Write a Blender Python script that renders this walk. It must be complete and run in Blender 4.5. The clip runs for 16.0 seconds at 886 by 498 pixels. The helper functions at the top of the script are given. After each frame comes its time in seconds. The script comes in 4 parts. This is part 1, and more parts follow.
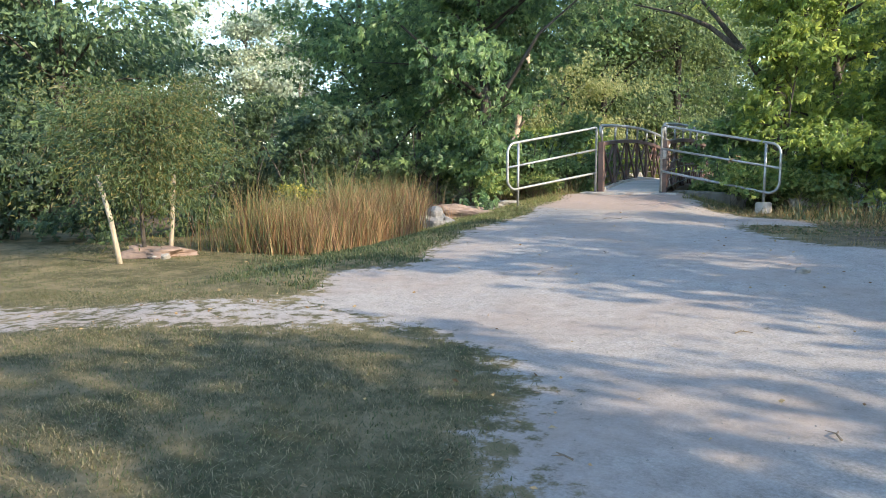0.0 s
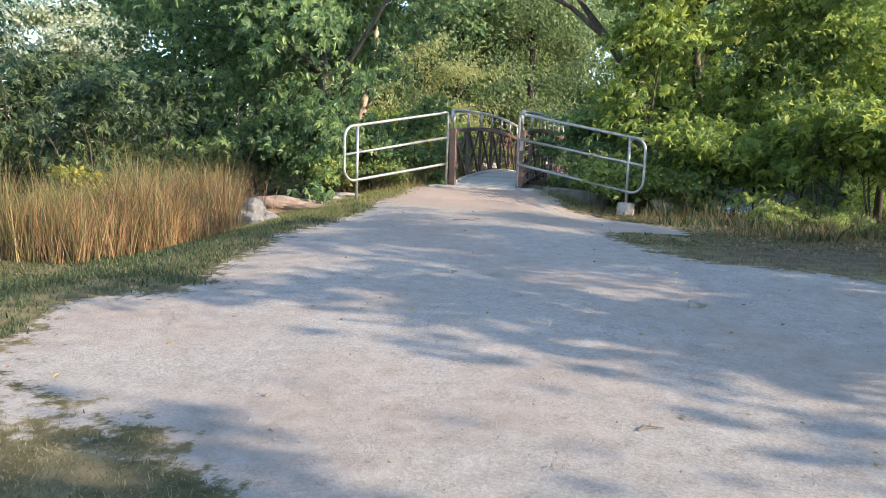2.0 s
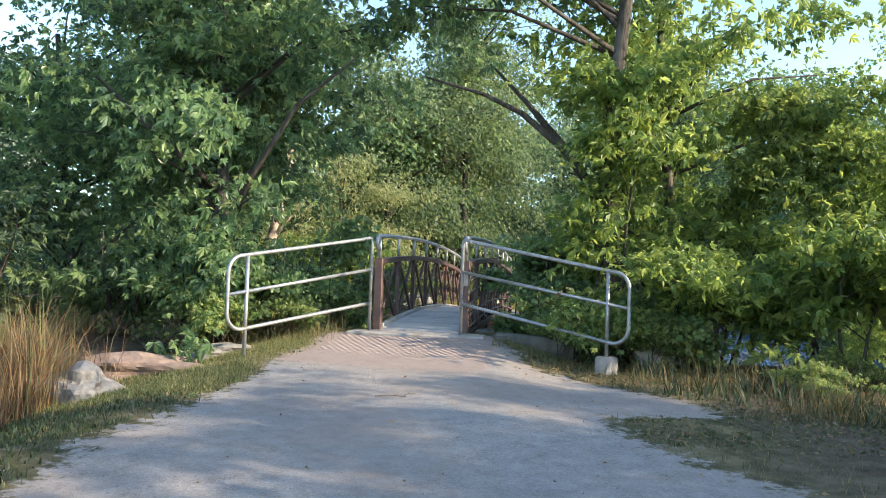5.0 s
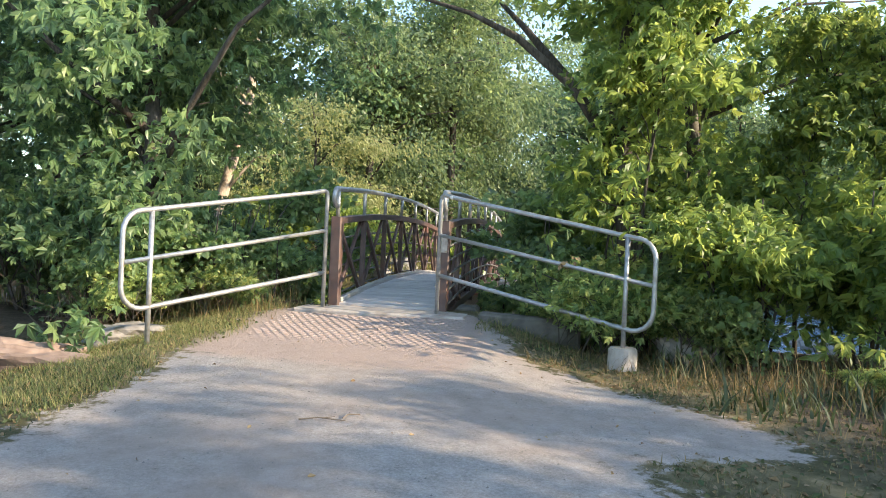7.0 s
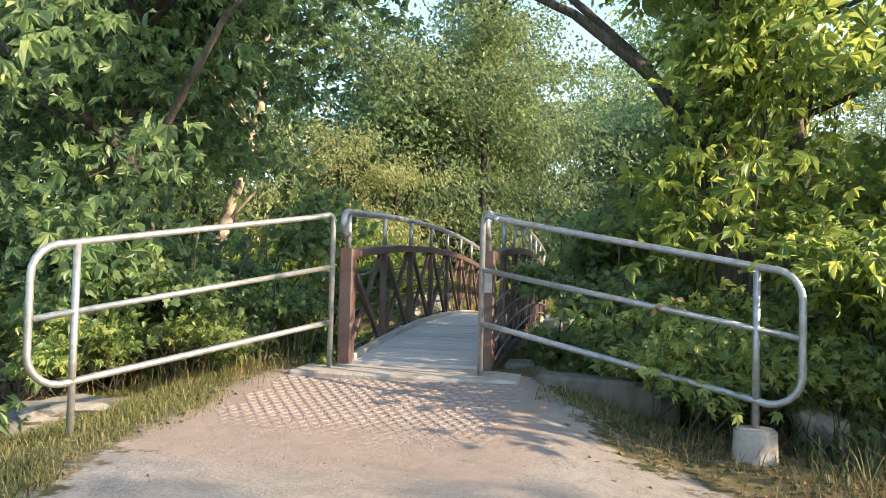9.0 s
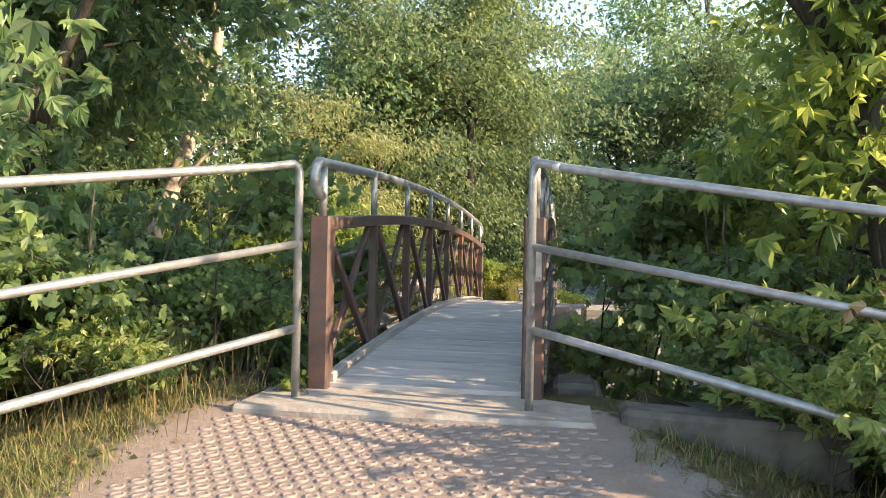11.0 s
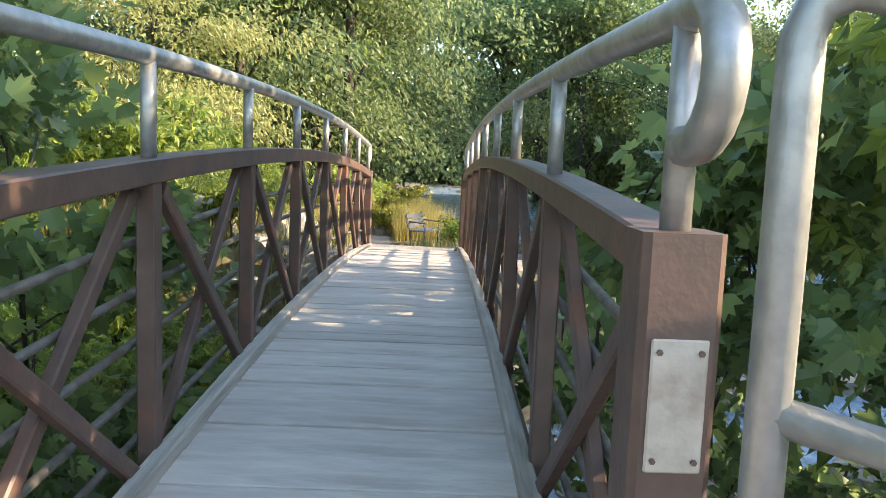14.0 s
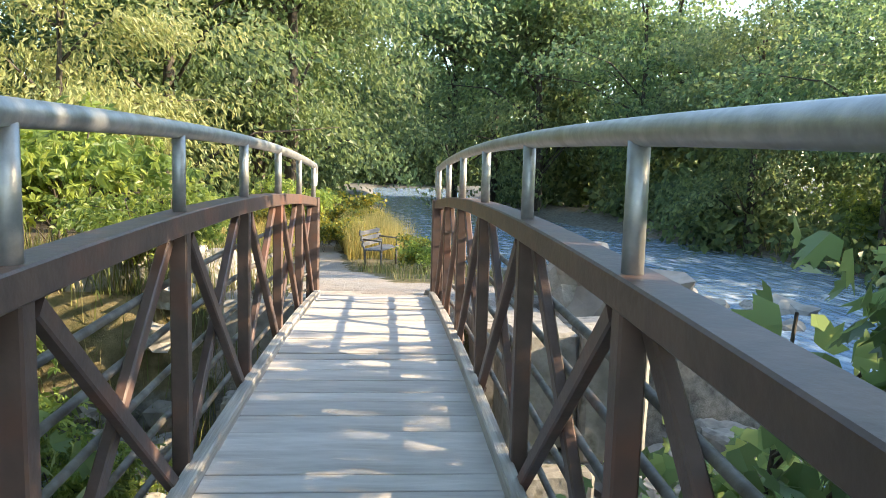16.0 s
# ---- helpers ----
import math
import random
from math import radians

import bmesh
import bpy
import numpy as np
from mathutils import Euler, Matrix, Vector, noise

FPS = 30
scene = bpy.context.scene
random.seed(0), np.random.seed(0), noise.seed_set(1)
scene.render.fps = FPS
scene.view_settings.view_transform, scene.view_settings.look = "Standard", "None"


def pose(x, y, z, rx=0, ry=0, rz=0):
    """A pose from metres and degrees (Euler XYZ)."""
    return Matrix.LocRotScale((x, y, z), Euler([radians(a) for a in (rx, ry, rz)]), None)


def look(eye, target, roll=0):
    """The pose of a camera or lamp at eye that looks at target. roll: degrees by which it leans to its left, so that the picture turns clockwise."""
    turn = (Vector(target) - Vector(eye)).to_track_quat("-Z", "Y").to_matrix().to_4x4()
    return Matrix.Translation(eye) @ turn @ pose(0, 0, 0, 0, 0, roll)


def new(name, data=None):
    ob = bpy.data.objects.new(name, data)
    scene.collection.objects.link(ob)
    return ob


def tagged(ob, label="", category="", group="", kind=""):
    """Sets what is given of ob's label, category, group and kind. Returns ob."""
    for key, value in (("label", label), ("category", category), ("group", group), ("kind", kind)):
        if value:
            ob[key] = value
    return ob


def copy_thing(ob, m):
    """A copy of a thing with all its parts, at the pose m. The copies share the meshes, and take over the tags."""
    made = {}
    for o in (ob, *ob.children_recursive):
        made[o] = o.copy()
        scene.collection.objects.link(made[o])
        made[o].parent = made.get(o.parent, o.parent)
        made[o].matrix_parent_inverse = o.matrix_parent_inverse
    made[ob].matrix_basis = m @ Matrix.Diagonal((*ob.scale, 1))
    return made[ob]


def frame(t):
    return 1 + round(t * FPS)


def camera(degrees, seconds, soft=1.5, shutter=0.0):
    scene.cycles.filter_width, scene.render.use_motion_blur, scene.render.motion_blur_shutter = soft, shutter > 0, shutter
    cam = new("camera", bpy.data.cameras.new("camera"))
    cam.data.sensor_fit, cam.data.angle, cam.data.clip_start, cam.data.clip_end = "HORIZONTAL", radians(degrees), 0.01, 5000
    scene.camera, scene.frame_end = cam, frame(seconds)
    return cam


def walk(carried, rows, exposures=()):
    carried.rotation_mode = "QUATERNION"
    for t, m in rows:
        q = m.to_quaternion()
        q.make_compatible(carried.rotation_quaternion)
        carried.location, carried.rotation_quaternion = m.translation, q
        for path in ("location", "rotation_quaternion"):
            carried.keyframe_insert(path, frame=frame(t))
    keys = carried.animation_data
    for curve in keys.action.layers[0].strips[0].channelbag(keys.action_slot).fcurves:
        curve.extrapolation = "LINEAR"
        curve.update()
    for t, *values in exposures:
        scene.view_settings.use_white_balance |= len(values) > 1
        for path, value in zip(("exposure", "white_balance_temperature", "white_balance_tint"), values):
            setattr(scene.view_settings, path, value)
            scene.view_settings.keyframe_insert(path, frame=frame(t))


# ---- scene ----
cam = camera(62.1, 16.0, soft=0.8)
# The bridge runs along +y from the origin, +x is its right-hand side.
ROWS = [
    (0.0, 3.207, -15.671, 1.100, 83.88, 0.01, 25.91),
    (0.5, 3.079, -15.170, 1.118, 83.53, -0.51, 20.36),
    (1.0, 2.994, -14.645, 1.138, 83.12, -1.41, 16.78),
    (1.5, 2.874, -14.184, 1.151, 82.63, -1.82, 15.37),
    (2.0, 2.774, -13.678, 1.174, 82.82, -2.01, 14.83),
    (2.5, 2.668, -13.149, 1.216, 84.26, -2.03, 14.99),
    (3.0, 2.534, -12.679, 1.277, 87.10, -1.96, 14.45),
    (3.5, 2.400, -12.173, 1.323, 90.42, -1.89, 13.72),
    (4.0, 2.271, -11.685, 1.336, 92.63, -1.90, 12.16),
    (6.5, 1.958, -9.070, 1.436, 91.43, -2.25, 7.92),
    (7.0, 1.915, -8.532, 1.440, 89.55, -2.64, 8.54),
    (7.5, 1.844, -8.042, 1.449, 88.81, -2.76, 10.19),
    (8.0, 1.732, -7.536, 1.453, 90.30, -2.66, 10.81),
    (8.5, 1.634, -7.031, 1.473, 92.07, -1.75, 11.22),
    (11.0, 0.819, -4.376, 1.475, 90.47, -1.11, 9.28),
    (11.5, 0.687, -3.829, 1.519, 89.62, -1.34, 6.99),
    (12.0, 0.590, -3.292, 1.558, 88.61, -1.52, 5.34),
    (12.5, 0.492, -2.770, 1.604, 86.96, -1.70, 4.20),
    (13.0, 0.399, -2.201, 1.658, 85.74, -1.91, 2.51),
    (13.5, 0.357, -1.655, 1.709, 84.65, -1.89, 1.04),
    (14.0, 0.278, -1.151, 1.784, 83.64, -2.28, -0.35),
    (14.5, 0.254, -0.673, 1.868, 83.71, -2.21, -1.06),
    (15.0, 0.193, -0.195, 1.990, 84.06, -1.78, -1.72),
    (15.5, 0.149, 0.303, 2.032, 84.23, -1.67, -2.47),
    (16.0, 0.116, 0.912, 2.060, 83.56, -1.50, -4.24),
]
walk(cam, [(t, pose(x, y, z, rx, ry, rz)) for t, x, y, z, rx, ry, rz in ROWS],
     exposures=[(0.0, 1.76, 6000, 8), (2.6, 1.84, 6250, 10), (4.0, 1.63, 5950, 8), (6.8, 1.87, 6350, 9), (8.2, 1.84, 6550, 9), (11.0, 1.95, 7200, 13), (12.5, 2.15, 7050, 12), (14.0, 2.38, 6950, 10), (16.0, 2.4, 6750, 7)])

# ---- light: low evening sun from the right, clear sky ----
SUN_EL, SUN_BEHIND = 23.0, 8.0
world = bpy.data.worlds.new("sky")
scene.world = world
world.use_nodes = True
wn = world.node_tree.nodes
sky = wn.new("ShaderNodeTexSky")
sky.sky_type = 'NISHITA'
sky.sun_disc = False
sky.dust_density = 0.5
sun_dir = Vector((math.cos(radians(SUN_BEHIND)), -math.sin(radians(SUN_BEHIND)), math.tan(radians(SUN_EL)))).normalized()
sky.sun_elevation = radians(SUN_EL)
sky.sun_rotation = math.atan2(sun_dir.x, sun_dir.y)
world.node_tree.links.new(sky.outputs[0], wn["Background"].inputs[0])
wn["Background"].inputs[1].default_value = 0.15
sun = new("sun", bpy.data.lights.new("sun", 'SUN'))
sun.data.energy, sun.data.angle, sun.data.color = 3.0, radians(0.6), (1.0, 0.8, 0.56)
sun.matrix_world = look(sun_dir * 60, (0, 0, 0))


# ---- materials ----
def material(name, c1, c2, rough=0.8, scale=8.0, detail=6.0, bump=0.2, bump_scale=None, metal=0.0, c3=None, spot_scale=1.2, spot=(0.55, 0.7), stretch=(1, 1, 1), random_tint=0.0):
    """Two colours mixed by fine noise, a third in larger stains, and a relief."""
    m = bpy.data.materials.new(name)
    m.use_nodes = True
    nt = m.node_tree
    N, L = nt.nodes, nt.links
    b = N["Principled BSDF"]
    tc = N.new("ShaderNodeTexCoord")
    mp = N.new("ShaderNodeMapping")
    mp.inputs["Scale"].default_value = stretch
    L.new(tc.outputs["Object"], mp.inputs[0])
    n1 = N.new("ShaderNodeTexNoise")
    n1.inputs["Scale"].default_value, n1.inputs["Detail"].default_value = scale, detail
    L.new(mp.outputs[0], n1.inputs[0])
    r1 = N.new("ShaderNodeValToRGB")
    r1.color_ramp.elements[0].position, r1.color_ramp.elements[1].position = 0.35, 0.65
    r1.color_ramp.elements[0].color, r1.color_ramp.elements[1].color = (*c1, 1), (*c2, 1)
    L.new(n1.outputs[0], r1.inputs[0])
    col = r1.outputs[0]
    if c3:
        n2 = N.new("ShaderNodeTexNoise")
        n2.inputs["Scale"].default_value, n2.inputs["Detail"].default_value = spot_scale, 4
        L.new(mp.outputs[0], n2.inputs[0])
        r2 = N.new("ShaderNodeMapRange")
        r2.inputs[1].default_value, r2.inputs[2].default_value = spot
        L.new(n2.outputs[0], r2.inputs[0])
        mx = N.new("ShaderNodeMix")
        mx.data_type = 'RGBA'
        L.new(r2.outputs[0], mx.inputs[0])
        L.new(col, mx.inputs[6])
        mx.inputs[7].default_value = (*c3, 1)
        col = mx.outputs[2]
    if random_tint:
        oi = N.new("ShaderNodeObjectInfo")
        mr = N.new("ShaderNodeMapRange")
        mr.inputs[3].default_value, mr.inputs[4].default_value = 1 - random_tint, 1 + random_tint
        L.new(oi.outputs["Random"], mr.inputs[0])
        hs = N.new("ShaderNodeHueSaturation")
        L.new(mr.outputs[0], hs.inputs["Value"])
        L.new(col, hs.inputs["Color"])
        col = hs.outputs[0]
    L.new(col, b.inputs["Base Color"])
    b.inputs["Roughness"].default_value, b.inputs["Metallic"].default_value = rough, metal
    if bump:
        n3 = N.new("ShaderNodeTexNoise")
        n3.inputs["Scale"].default_value, n3.inputs["Detail"].default_value = bump_scale or scale * 3, 8
        L.new(mp.outputs[0], n3.inputs[0])
        bp = N.new("ShaderNodeBump")
        bp.inputs["Strength"].default_value, bp.inputs["Distance"].default_value = bump, 0.02
        L.new(n3.outputs[0], bp.inputs["Height"])
        L.new(bp.outputs[0], b.inputs["Normal"])
    return m


def leaf_material(name, colours, translucent=0.45, rough=0.45):
    """Leaves: a colour for each leaf out of a few, some light let through."""
    m = bpy.data.materials.new(name)
    m.use_nodes = True
    N, L = m.node_tree.nodes, m.node_tree.links
    b = N["Principled BSDF"]
    geo = N.new("ShaderNodeNewGeometry")
    ramp = N.new("ShaderNodeValToRGB")
    while len(ramp.color_ramp.elements) < len(colours):
        ramp.color_ramp.elements.new(0.5)
    for i, c in enumerate(colours):
        ramp.color_ramp.elements[i].position = i / (len(colours) - 1)
        ramp.color_ramp.elements[i].color = (*c, 1)
    L.new(geo.outputs["Random Per Island"], ramp.inputs[0])
    oi = N.new("ShaderNodeObjectInfo")
    mr = N.new("ShaderNodeMapRange")
    mr.inputs[3].default_value, mr.inputs[4].default_value = 0.8, 1.2
    L.new(oi.outputs["Random"], mr.inputs[0])
    hs = N.new("ShaderNodeHueSaturation")
    L.new(mr.outputs[0], hs.inputs["Value"])
    L.new(ramp.outputs[0], hs.inputs["Color"])
    L.new(hs.outputs[0], b.inputs["Base Color"])
    b.inputs["Roughness"].default_value = rough
    b.inputs["Specular IOR Level"].default_value = 0.5
    tr = N.new("ShaderNodeBsdfTranslucent")
    ht = N.new("ShaderNodeHueSaturation")
    ht.inputs["Hue"].default_value, ht.inputs["Value"].default_value = 0.48, 1.6
    L.new(hs.outputs[0], ht.inputs["Color"])
    L.new(ht.outputs[0], tr.inputs[0])
    mix = N.new("ShaderNodeMixShader")
    mix.inputs[0].default_value = translucent
    L.new(b.outputs[0], mix.inputs[1])
    L.new(tr.outputs[0], mix.inputs[2])
    L.new(mix.outputs[0], N["Material Output"].inputs[0])
    return m


def ground_material():
    """Crushed limestone, worn lawn, bare earth and river stones, mixed by the sheet's own masks with ragged edges."""
    m = bpy.data.materials.new("ground")
    m.use_nodes = True
    N, L = m.node_tree.nodes, m.node_tree.links
    b = N["Principled BSDF"]
    tc = N.new("ShaderNodeTexCoord")

    def noise_at(scale, detail=8, rough=0.6):
        n = N.new("ShaderNodeTexNoise")
        n.inputs["Scale"].default_value, n.inputs["Detail"].default_value, n.inputs["Roughness"].default_value = scale, detail, rough
        L.new(tc.outputs["Object"], n.inputs[0])
        return n.outputs[0]

    def ramp(fac, *stops):
        r = N.new("ShaderNodeValToRGB")
        while len(r.color_ramp.elements) < len(stops):
            r.color_ramp.elements.new(0.5)
        for e, (p, c) in zip(r.color_ramp.elements, stops):
            e.position, e.color = p, (*c, 1)
        L.new(fac, r.inputs[0])
        return r.outputs[0]

    def mix(fac, a, c):
        x = N.new("ShaderNodeMix")
        x.data_type = 'RGBA'
        L.new(fac, x.inputs[0])
        L.new(a, x.inputs[6])
        L.new(c, x.inputs[7])
        return x.outputs[2]

    def soft_mask(name, lo, hi, wobble, ragged=0.9):
        at = N.new("ShaderNodeAttribute")
        at.attribute_name = name
        add = N.new("ShaderNodeMath")
        add.operation = 'MULTIPLY_ADD'
        L.new(wobble, add.inputs[0])
        add.inputs[1].default_value = ragged
        L.new(at.outputs["Fac"], add.inputs[2])
        mr = N.new("ShaderNodeMapRange")
        mr.inputs[1].default_value, mr.inputs[2].default_value = lo + ragged / 2, hi + ragged / 2
        L.new(add.outputs[0], mr.inputs[0])
        return mr.outputs[0]

    coarse, patch, mid, fine = noise_at(0.7, 5), noise_at(1.9, 6, 0.65), noise_at(7, 8, 0.7), noise_at(48, 6, 0.8)
    gravel = mix(fine, ramp(mid, (0.32, (0.25, 0.225, 0.2)), (0.68, (0.43, 0.395, 0.36))), ramp(fine, (0.36, (0.13, 0.115, 0.1)), (0.5, (0.34, 0.31, 0.28)), (0.66, (0.5, 0.46, 0.42))))
    gravel = mix(ramp(coarse, (0.42, (0, 0, 0)), (0.66, (0.75, 0.75, 0.75))), gravel, ramp(mid, (0.3, (0.29, 0.235, 0.195)), (0.7, (0.38, 0.31, 0.26))))
    lawn = mix(fine, ramp(mid, (0.32, (0.07, 0.075, 0.03)), (0.48, (0.145, 0.12, 0.06)), (0.66, (0.25, 0.2, 0.115))), ramp(patch, (0.4, (0.03, 0.042, 0.016)), (0.5, (0.12, 0.105, 0.055)), (0.6, (0.27, 0.215, 0.12))))
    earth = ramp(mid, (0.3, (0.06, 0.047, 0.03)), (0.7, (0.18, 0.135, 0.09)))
    stony = ramp(mid, (0.3, (0.06, 0.057, 0.048)), (0.65, (0.25, 0.235, 0.21)))
    pad = mix(fine, ramp(mid, (0.3, (0.31, 0.24, 0.2)), (0.7, (0.39, 0.31, 0.265))), ramp(fine, (0.3, (0.24, 0.19, 0.155)), (0.62, (0.4, 0.325, 0.28))))
    col = mix(soft_mask("gravel", 0.38, 0.62, mid, 2.4), lawn, gravel)
    col = mix(soft_mask("pad", 0.3, 0.7, mid), col, pad)
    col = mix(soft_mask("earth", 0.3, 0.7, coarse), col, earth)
    col = mix(soft_mask("stony", 0.3, 0.7, mid), col, stony)
    L.new(col, b.inputs["Base Color"])
    b.inputs["Roughness"].default_value = 0.95
    b.inputs["Specular IOR Level"].default_value = 0.2
    bp = N.new("ShaderNodeBump")
    bp.inputs["Strength"].default_value, bp.inputs["Distance"].default_value = 0.9, 0.03
    L.new(mix(fine, mid, fine), bp.inputs["Height"])
    L.new(bp.outputs[0], b.inputs["Normal"])
    return m


def water_material():
    """Shallow quick water: rippled, sky reflection painted in as blue, with pale broken patches over the stones."""
    m = bpy.data.materials.new("water")
    m.use_nodes = True
    N, L = m.node_tree.nodes, m.node_tree.links
    b = N["Principled BSDF"]
    tc = N.new("ShaderNodeTexCoord")
    mp = N.new("ShaderNodeMapping")
    mp.inputs["Scale"].default_value = (1.0, 0.4, 1)
    L.new(tc.outputs["Object"], mp.inputs[0])

    def noise_at(scale, detail):
        n = N.new("ShaderNodeTexNoise")
        n.inputs["Scale"].default_value, n.inputs["Detail"].default_value = scale, detail
        L.new(mp.outputs[0], n.inputs[0])
        return n.outputs[0]
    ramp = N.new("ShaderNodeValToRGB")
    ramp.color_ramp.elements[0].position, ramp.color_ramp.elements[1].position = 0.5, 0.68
    # blue end stands in for reflected sky, pale end is broken water
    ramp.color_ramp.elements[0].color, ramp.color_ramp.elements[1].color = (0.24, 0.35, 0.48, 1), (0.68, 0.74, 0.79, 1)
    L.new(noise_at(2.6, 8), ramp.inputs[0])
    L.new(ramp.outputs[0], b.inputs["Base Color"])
    b.inputs["Roughness"].default_value = 0.12
    b.inputs["Specular IOR Level"].default_value = 0.35
    bp = N.new("ShaderNodeBump")
    bp.inputs["Strength"].default_value, bp.inputs["Distance"].default_value = 1.0, 0.12
    L.new(noise_at(4.5, 6), bp.inputs["Height"])
    L.new(bp.outputs[0], b.inputs["Normal"])
    return m


M_GROUND = ground_material()
M_WATER = water_material()
M_GALV = material("galvanised_steel", (0.33, 0.335, 0.335), (0.45, 0.45, 0.445), 0.45, 25, metal=0.6, bump=0.08, c3=(0.3, 0.29, 0.27), spot_scale=6)
M_ROD = material("dull_bar_steel", (0.1, 0.088, 0.075), (0.2, 0.185, 0.165), 0.6, 14, metal=0.2, bump=0.15, c3=(0.12, 0.075, 0.055), spot_scale=4)
M_RUST = material("weathering_steel", (0.085, 0.056, 0.048), (0.125, 0.078, 0.064), 0.5, 9, bump=0.1, bump_scale=40, c3=(0.17, 0.077, 0.053), spot_scale=3)
M_DECK = material("weathered_planks", (0.5, 0.455, 0.42), (0.6, 0.55, 0.51), 0.85, 5, bump=0.18, bump_scale=16, c3=(0.4, 0.35, 0.31), spot_scale=1.6, stretch=(0.8, 4, 4), random_tint=0.12)
M_KERB = material("kerb_timber", (0.33, 0.3, 0.27), (0.48, 0.45, 0.41), 0.85, 6, bump=0.35, c3=(0.2, 0.18, 0.16), stretch=(6, 0.4, 6))
M_CONC = material("concrete", (0.36, 0.315, 0.27), (0.46, 0.41, 0.355), 0.9, 12, bump=0.4, c3=(0.27, 0.225, 0.185), spot_scale=2.5)
M_OLDCONC = material("old_stained_concrete", (0.1, 0.093, 0.078), (0.17, 0.158, 0.135), 0.95, 7, bump=0.45, bump_scale=18, c3=(0.06, 0.06, 0.042), spot_scale=3)
M_PAD = material("stamped_concrete", (0.29, 0.222, 0.19), (0.37, 0.29, 0.25), 0.9, 14, bump=0.3, c3=(0.27, 0.22, 0.18), spot_scale=2)
M_ROCK = material("boulder", (0.2, 0.185, 0.165), (0.36, 0.335, 0.3), 0.9, 6, bump=0.6, bump_scale=14, c3=(0.12, 0.11, 0.085), spot_scale=6, random_tint=0.15)
M_ROCK_RED = material("red_flagstone", (0.2, 0.14, 0.11), (0.3, 0.22, 0.17), 0.9, 7, bump=0.5, c3=(0.14, 0.1, 0.08))
M_BARK = material("bark", (0.04, 0.033, 0.026), (0.1, 0.082, 0.064), 0.95, 9, bump=0.8, stretch=(4, 4, 0.6), c3=(0.14, 0.125, 0.105))
M_PALEBARK = material("pale_bark", (0.3, 0.235, 0.18), (0.43, 0.35, 0.27), 0.9, 9, bump=0.5, stretch=(3, 3, 0.8), c3=(0.1, 0.08, 0.06), spot_scale=2.5)
M_STAKE = material("stake_wood", (0.3, 0.25, 0.18), (0.45, 0.38, 0.28), 0.85, 8, bump=0.3, stretch=(5, 5, 0.5), c3=(0.2, 0.17, 0.13))
M_PLATE = material("pale_plate", (0.38, 0.33, 0.28), (0.5, 0.45, 0.39), 0.5, 14, bump=0.15, c3=(0.25, 0.18, 0.13), spot_scale=9)
M_TAPE = material("pale_band", (0.6, 0.6, 0.58), (0.72, 0.71, 0.69), 0.6, 20, bump=0.05)
M_BENCH = material("bench_slats", (0.12, 0.12, 0.125), (0.18, 0.18, 0.185), 0.7, 8, bump=0.2)
M_TWIG = material("dead_twig", (0.12, 0.09, 0.06), (0.22, 0.17, 0.12), 0.9, 10, bump=0.3)
M_DRYLEAF = leaf_material("fallen_leaf", [(0.16, 0.09, 0.04), (0.3, 0.2, 0.09), (0.4, 0.3, 0.14)], 0.1)
M_MAPLE = leaf_material("maple_leaves", [(0.065, 0.108, 0.056), (0.11, 0.18, 0.08), (0.155, 0.245, 0.1), (0.26, 0.345, 0.13), (0.1, 0.16, 0.08)], 0.5, 0.38)
M_BRIGHT = leaf_material("yellow_green_leaves", [(0.09, 0.15, 0.048), (0.17, 0.25, 0.065), (0.34, 0.41, 0.1), (0.13, 0.21, 0.06)], 0.58, 0.4)
M_MIDLIT = leaf_material("mid_green_leaves", [(0.07, 0.112, 0.055), (0.125, 0.18, 0.075), (0.225, 0.285, 0.11), (0.092, 0.142, 0.067)], 0.5)
M_NEAR = leaf_material("bank_maple_leaves", [(0.1, 0.155, 0.07), (0.14, 0.215, 0.085), (0.18, 0.265, 0.1), (0.27, 0.345, 0.12)], 0.5, 0.36)
M_ASH = leaf_material("ash_leaved_maple_leaves", [(0.1, 0.16, 0.06), (0.17, 0.25, 0.08), (0.3, 0.37, 0.12), (0.36, 0.38, 0.13)], 0.5, 0.4)
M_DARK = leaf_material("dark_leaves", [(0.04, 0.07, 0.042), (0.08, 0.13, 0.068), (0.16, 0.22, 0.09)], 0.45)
M_SILVER = leaf_material("silver_poplar_leaves", [(0.24, 0.29, 0.2), (0.36, 0.4, 0.3), (0.5, 0.53, 0.42)], 0.4)
M_PALE = leaf_material("pale_willow_leaves", [(0.216, 0.257, 0.0945), (0.324, 0.351, 0.135), (0.432, 0.432, 0.189)])
M_GOLD = leaf_material("turning_leaves", [(0.05, 0.085, 0.034), (0.075, 0.11, 0.038), (0.11, 0.135, 0.042), (0.19, 0.165, 0.055)], 0.4)
M_STRAW = leaf_material("straw_grass", [(0.2, 0.2, 0.06), (0.42, 0.36, 0.12), (0.5, 0.42, 0.16), (0.3, 0.3, 0.09)], 0.5)
M_FLOWER = leaf_material("goldenrod", [(0.1, 0.15, 0.04), (0.16, 0.2, 0.05), (0.3, 0.3, 0.06), (0.45, 0.38, 0.05)])
M_REED = leaf_material("dry_reeds", [(0.13, 0.07, 0.038), (0.21, 0.12, 0.06), (0.33, 0.21, 0.1), (0.13, 0.11, 0.05)], 0.2, 0.7)
M_REEDGREEN = leaf_material("green_reeds", [(0.1, 0.12, 0.045), (0.16, 0.17, 0.06), (0.28, 0.24, 0.1)], 0.25, 0.7)
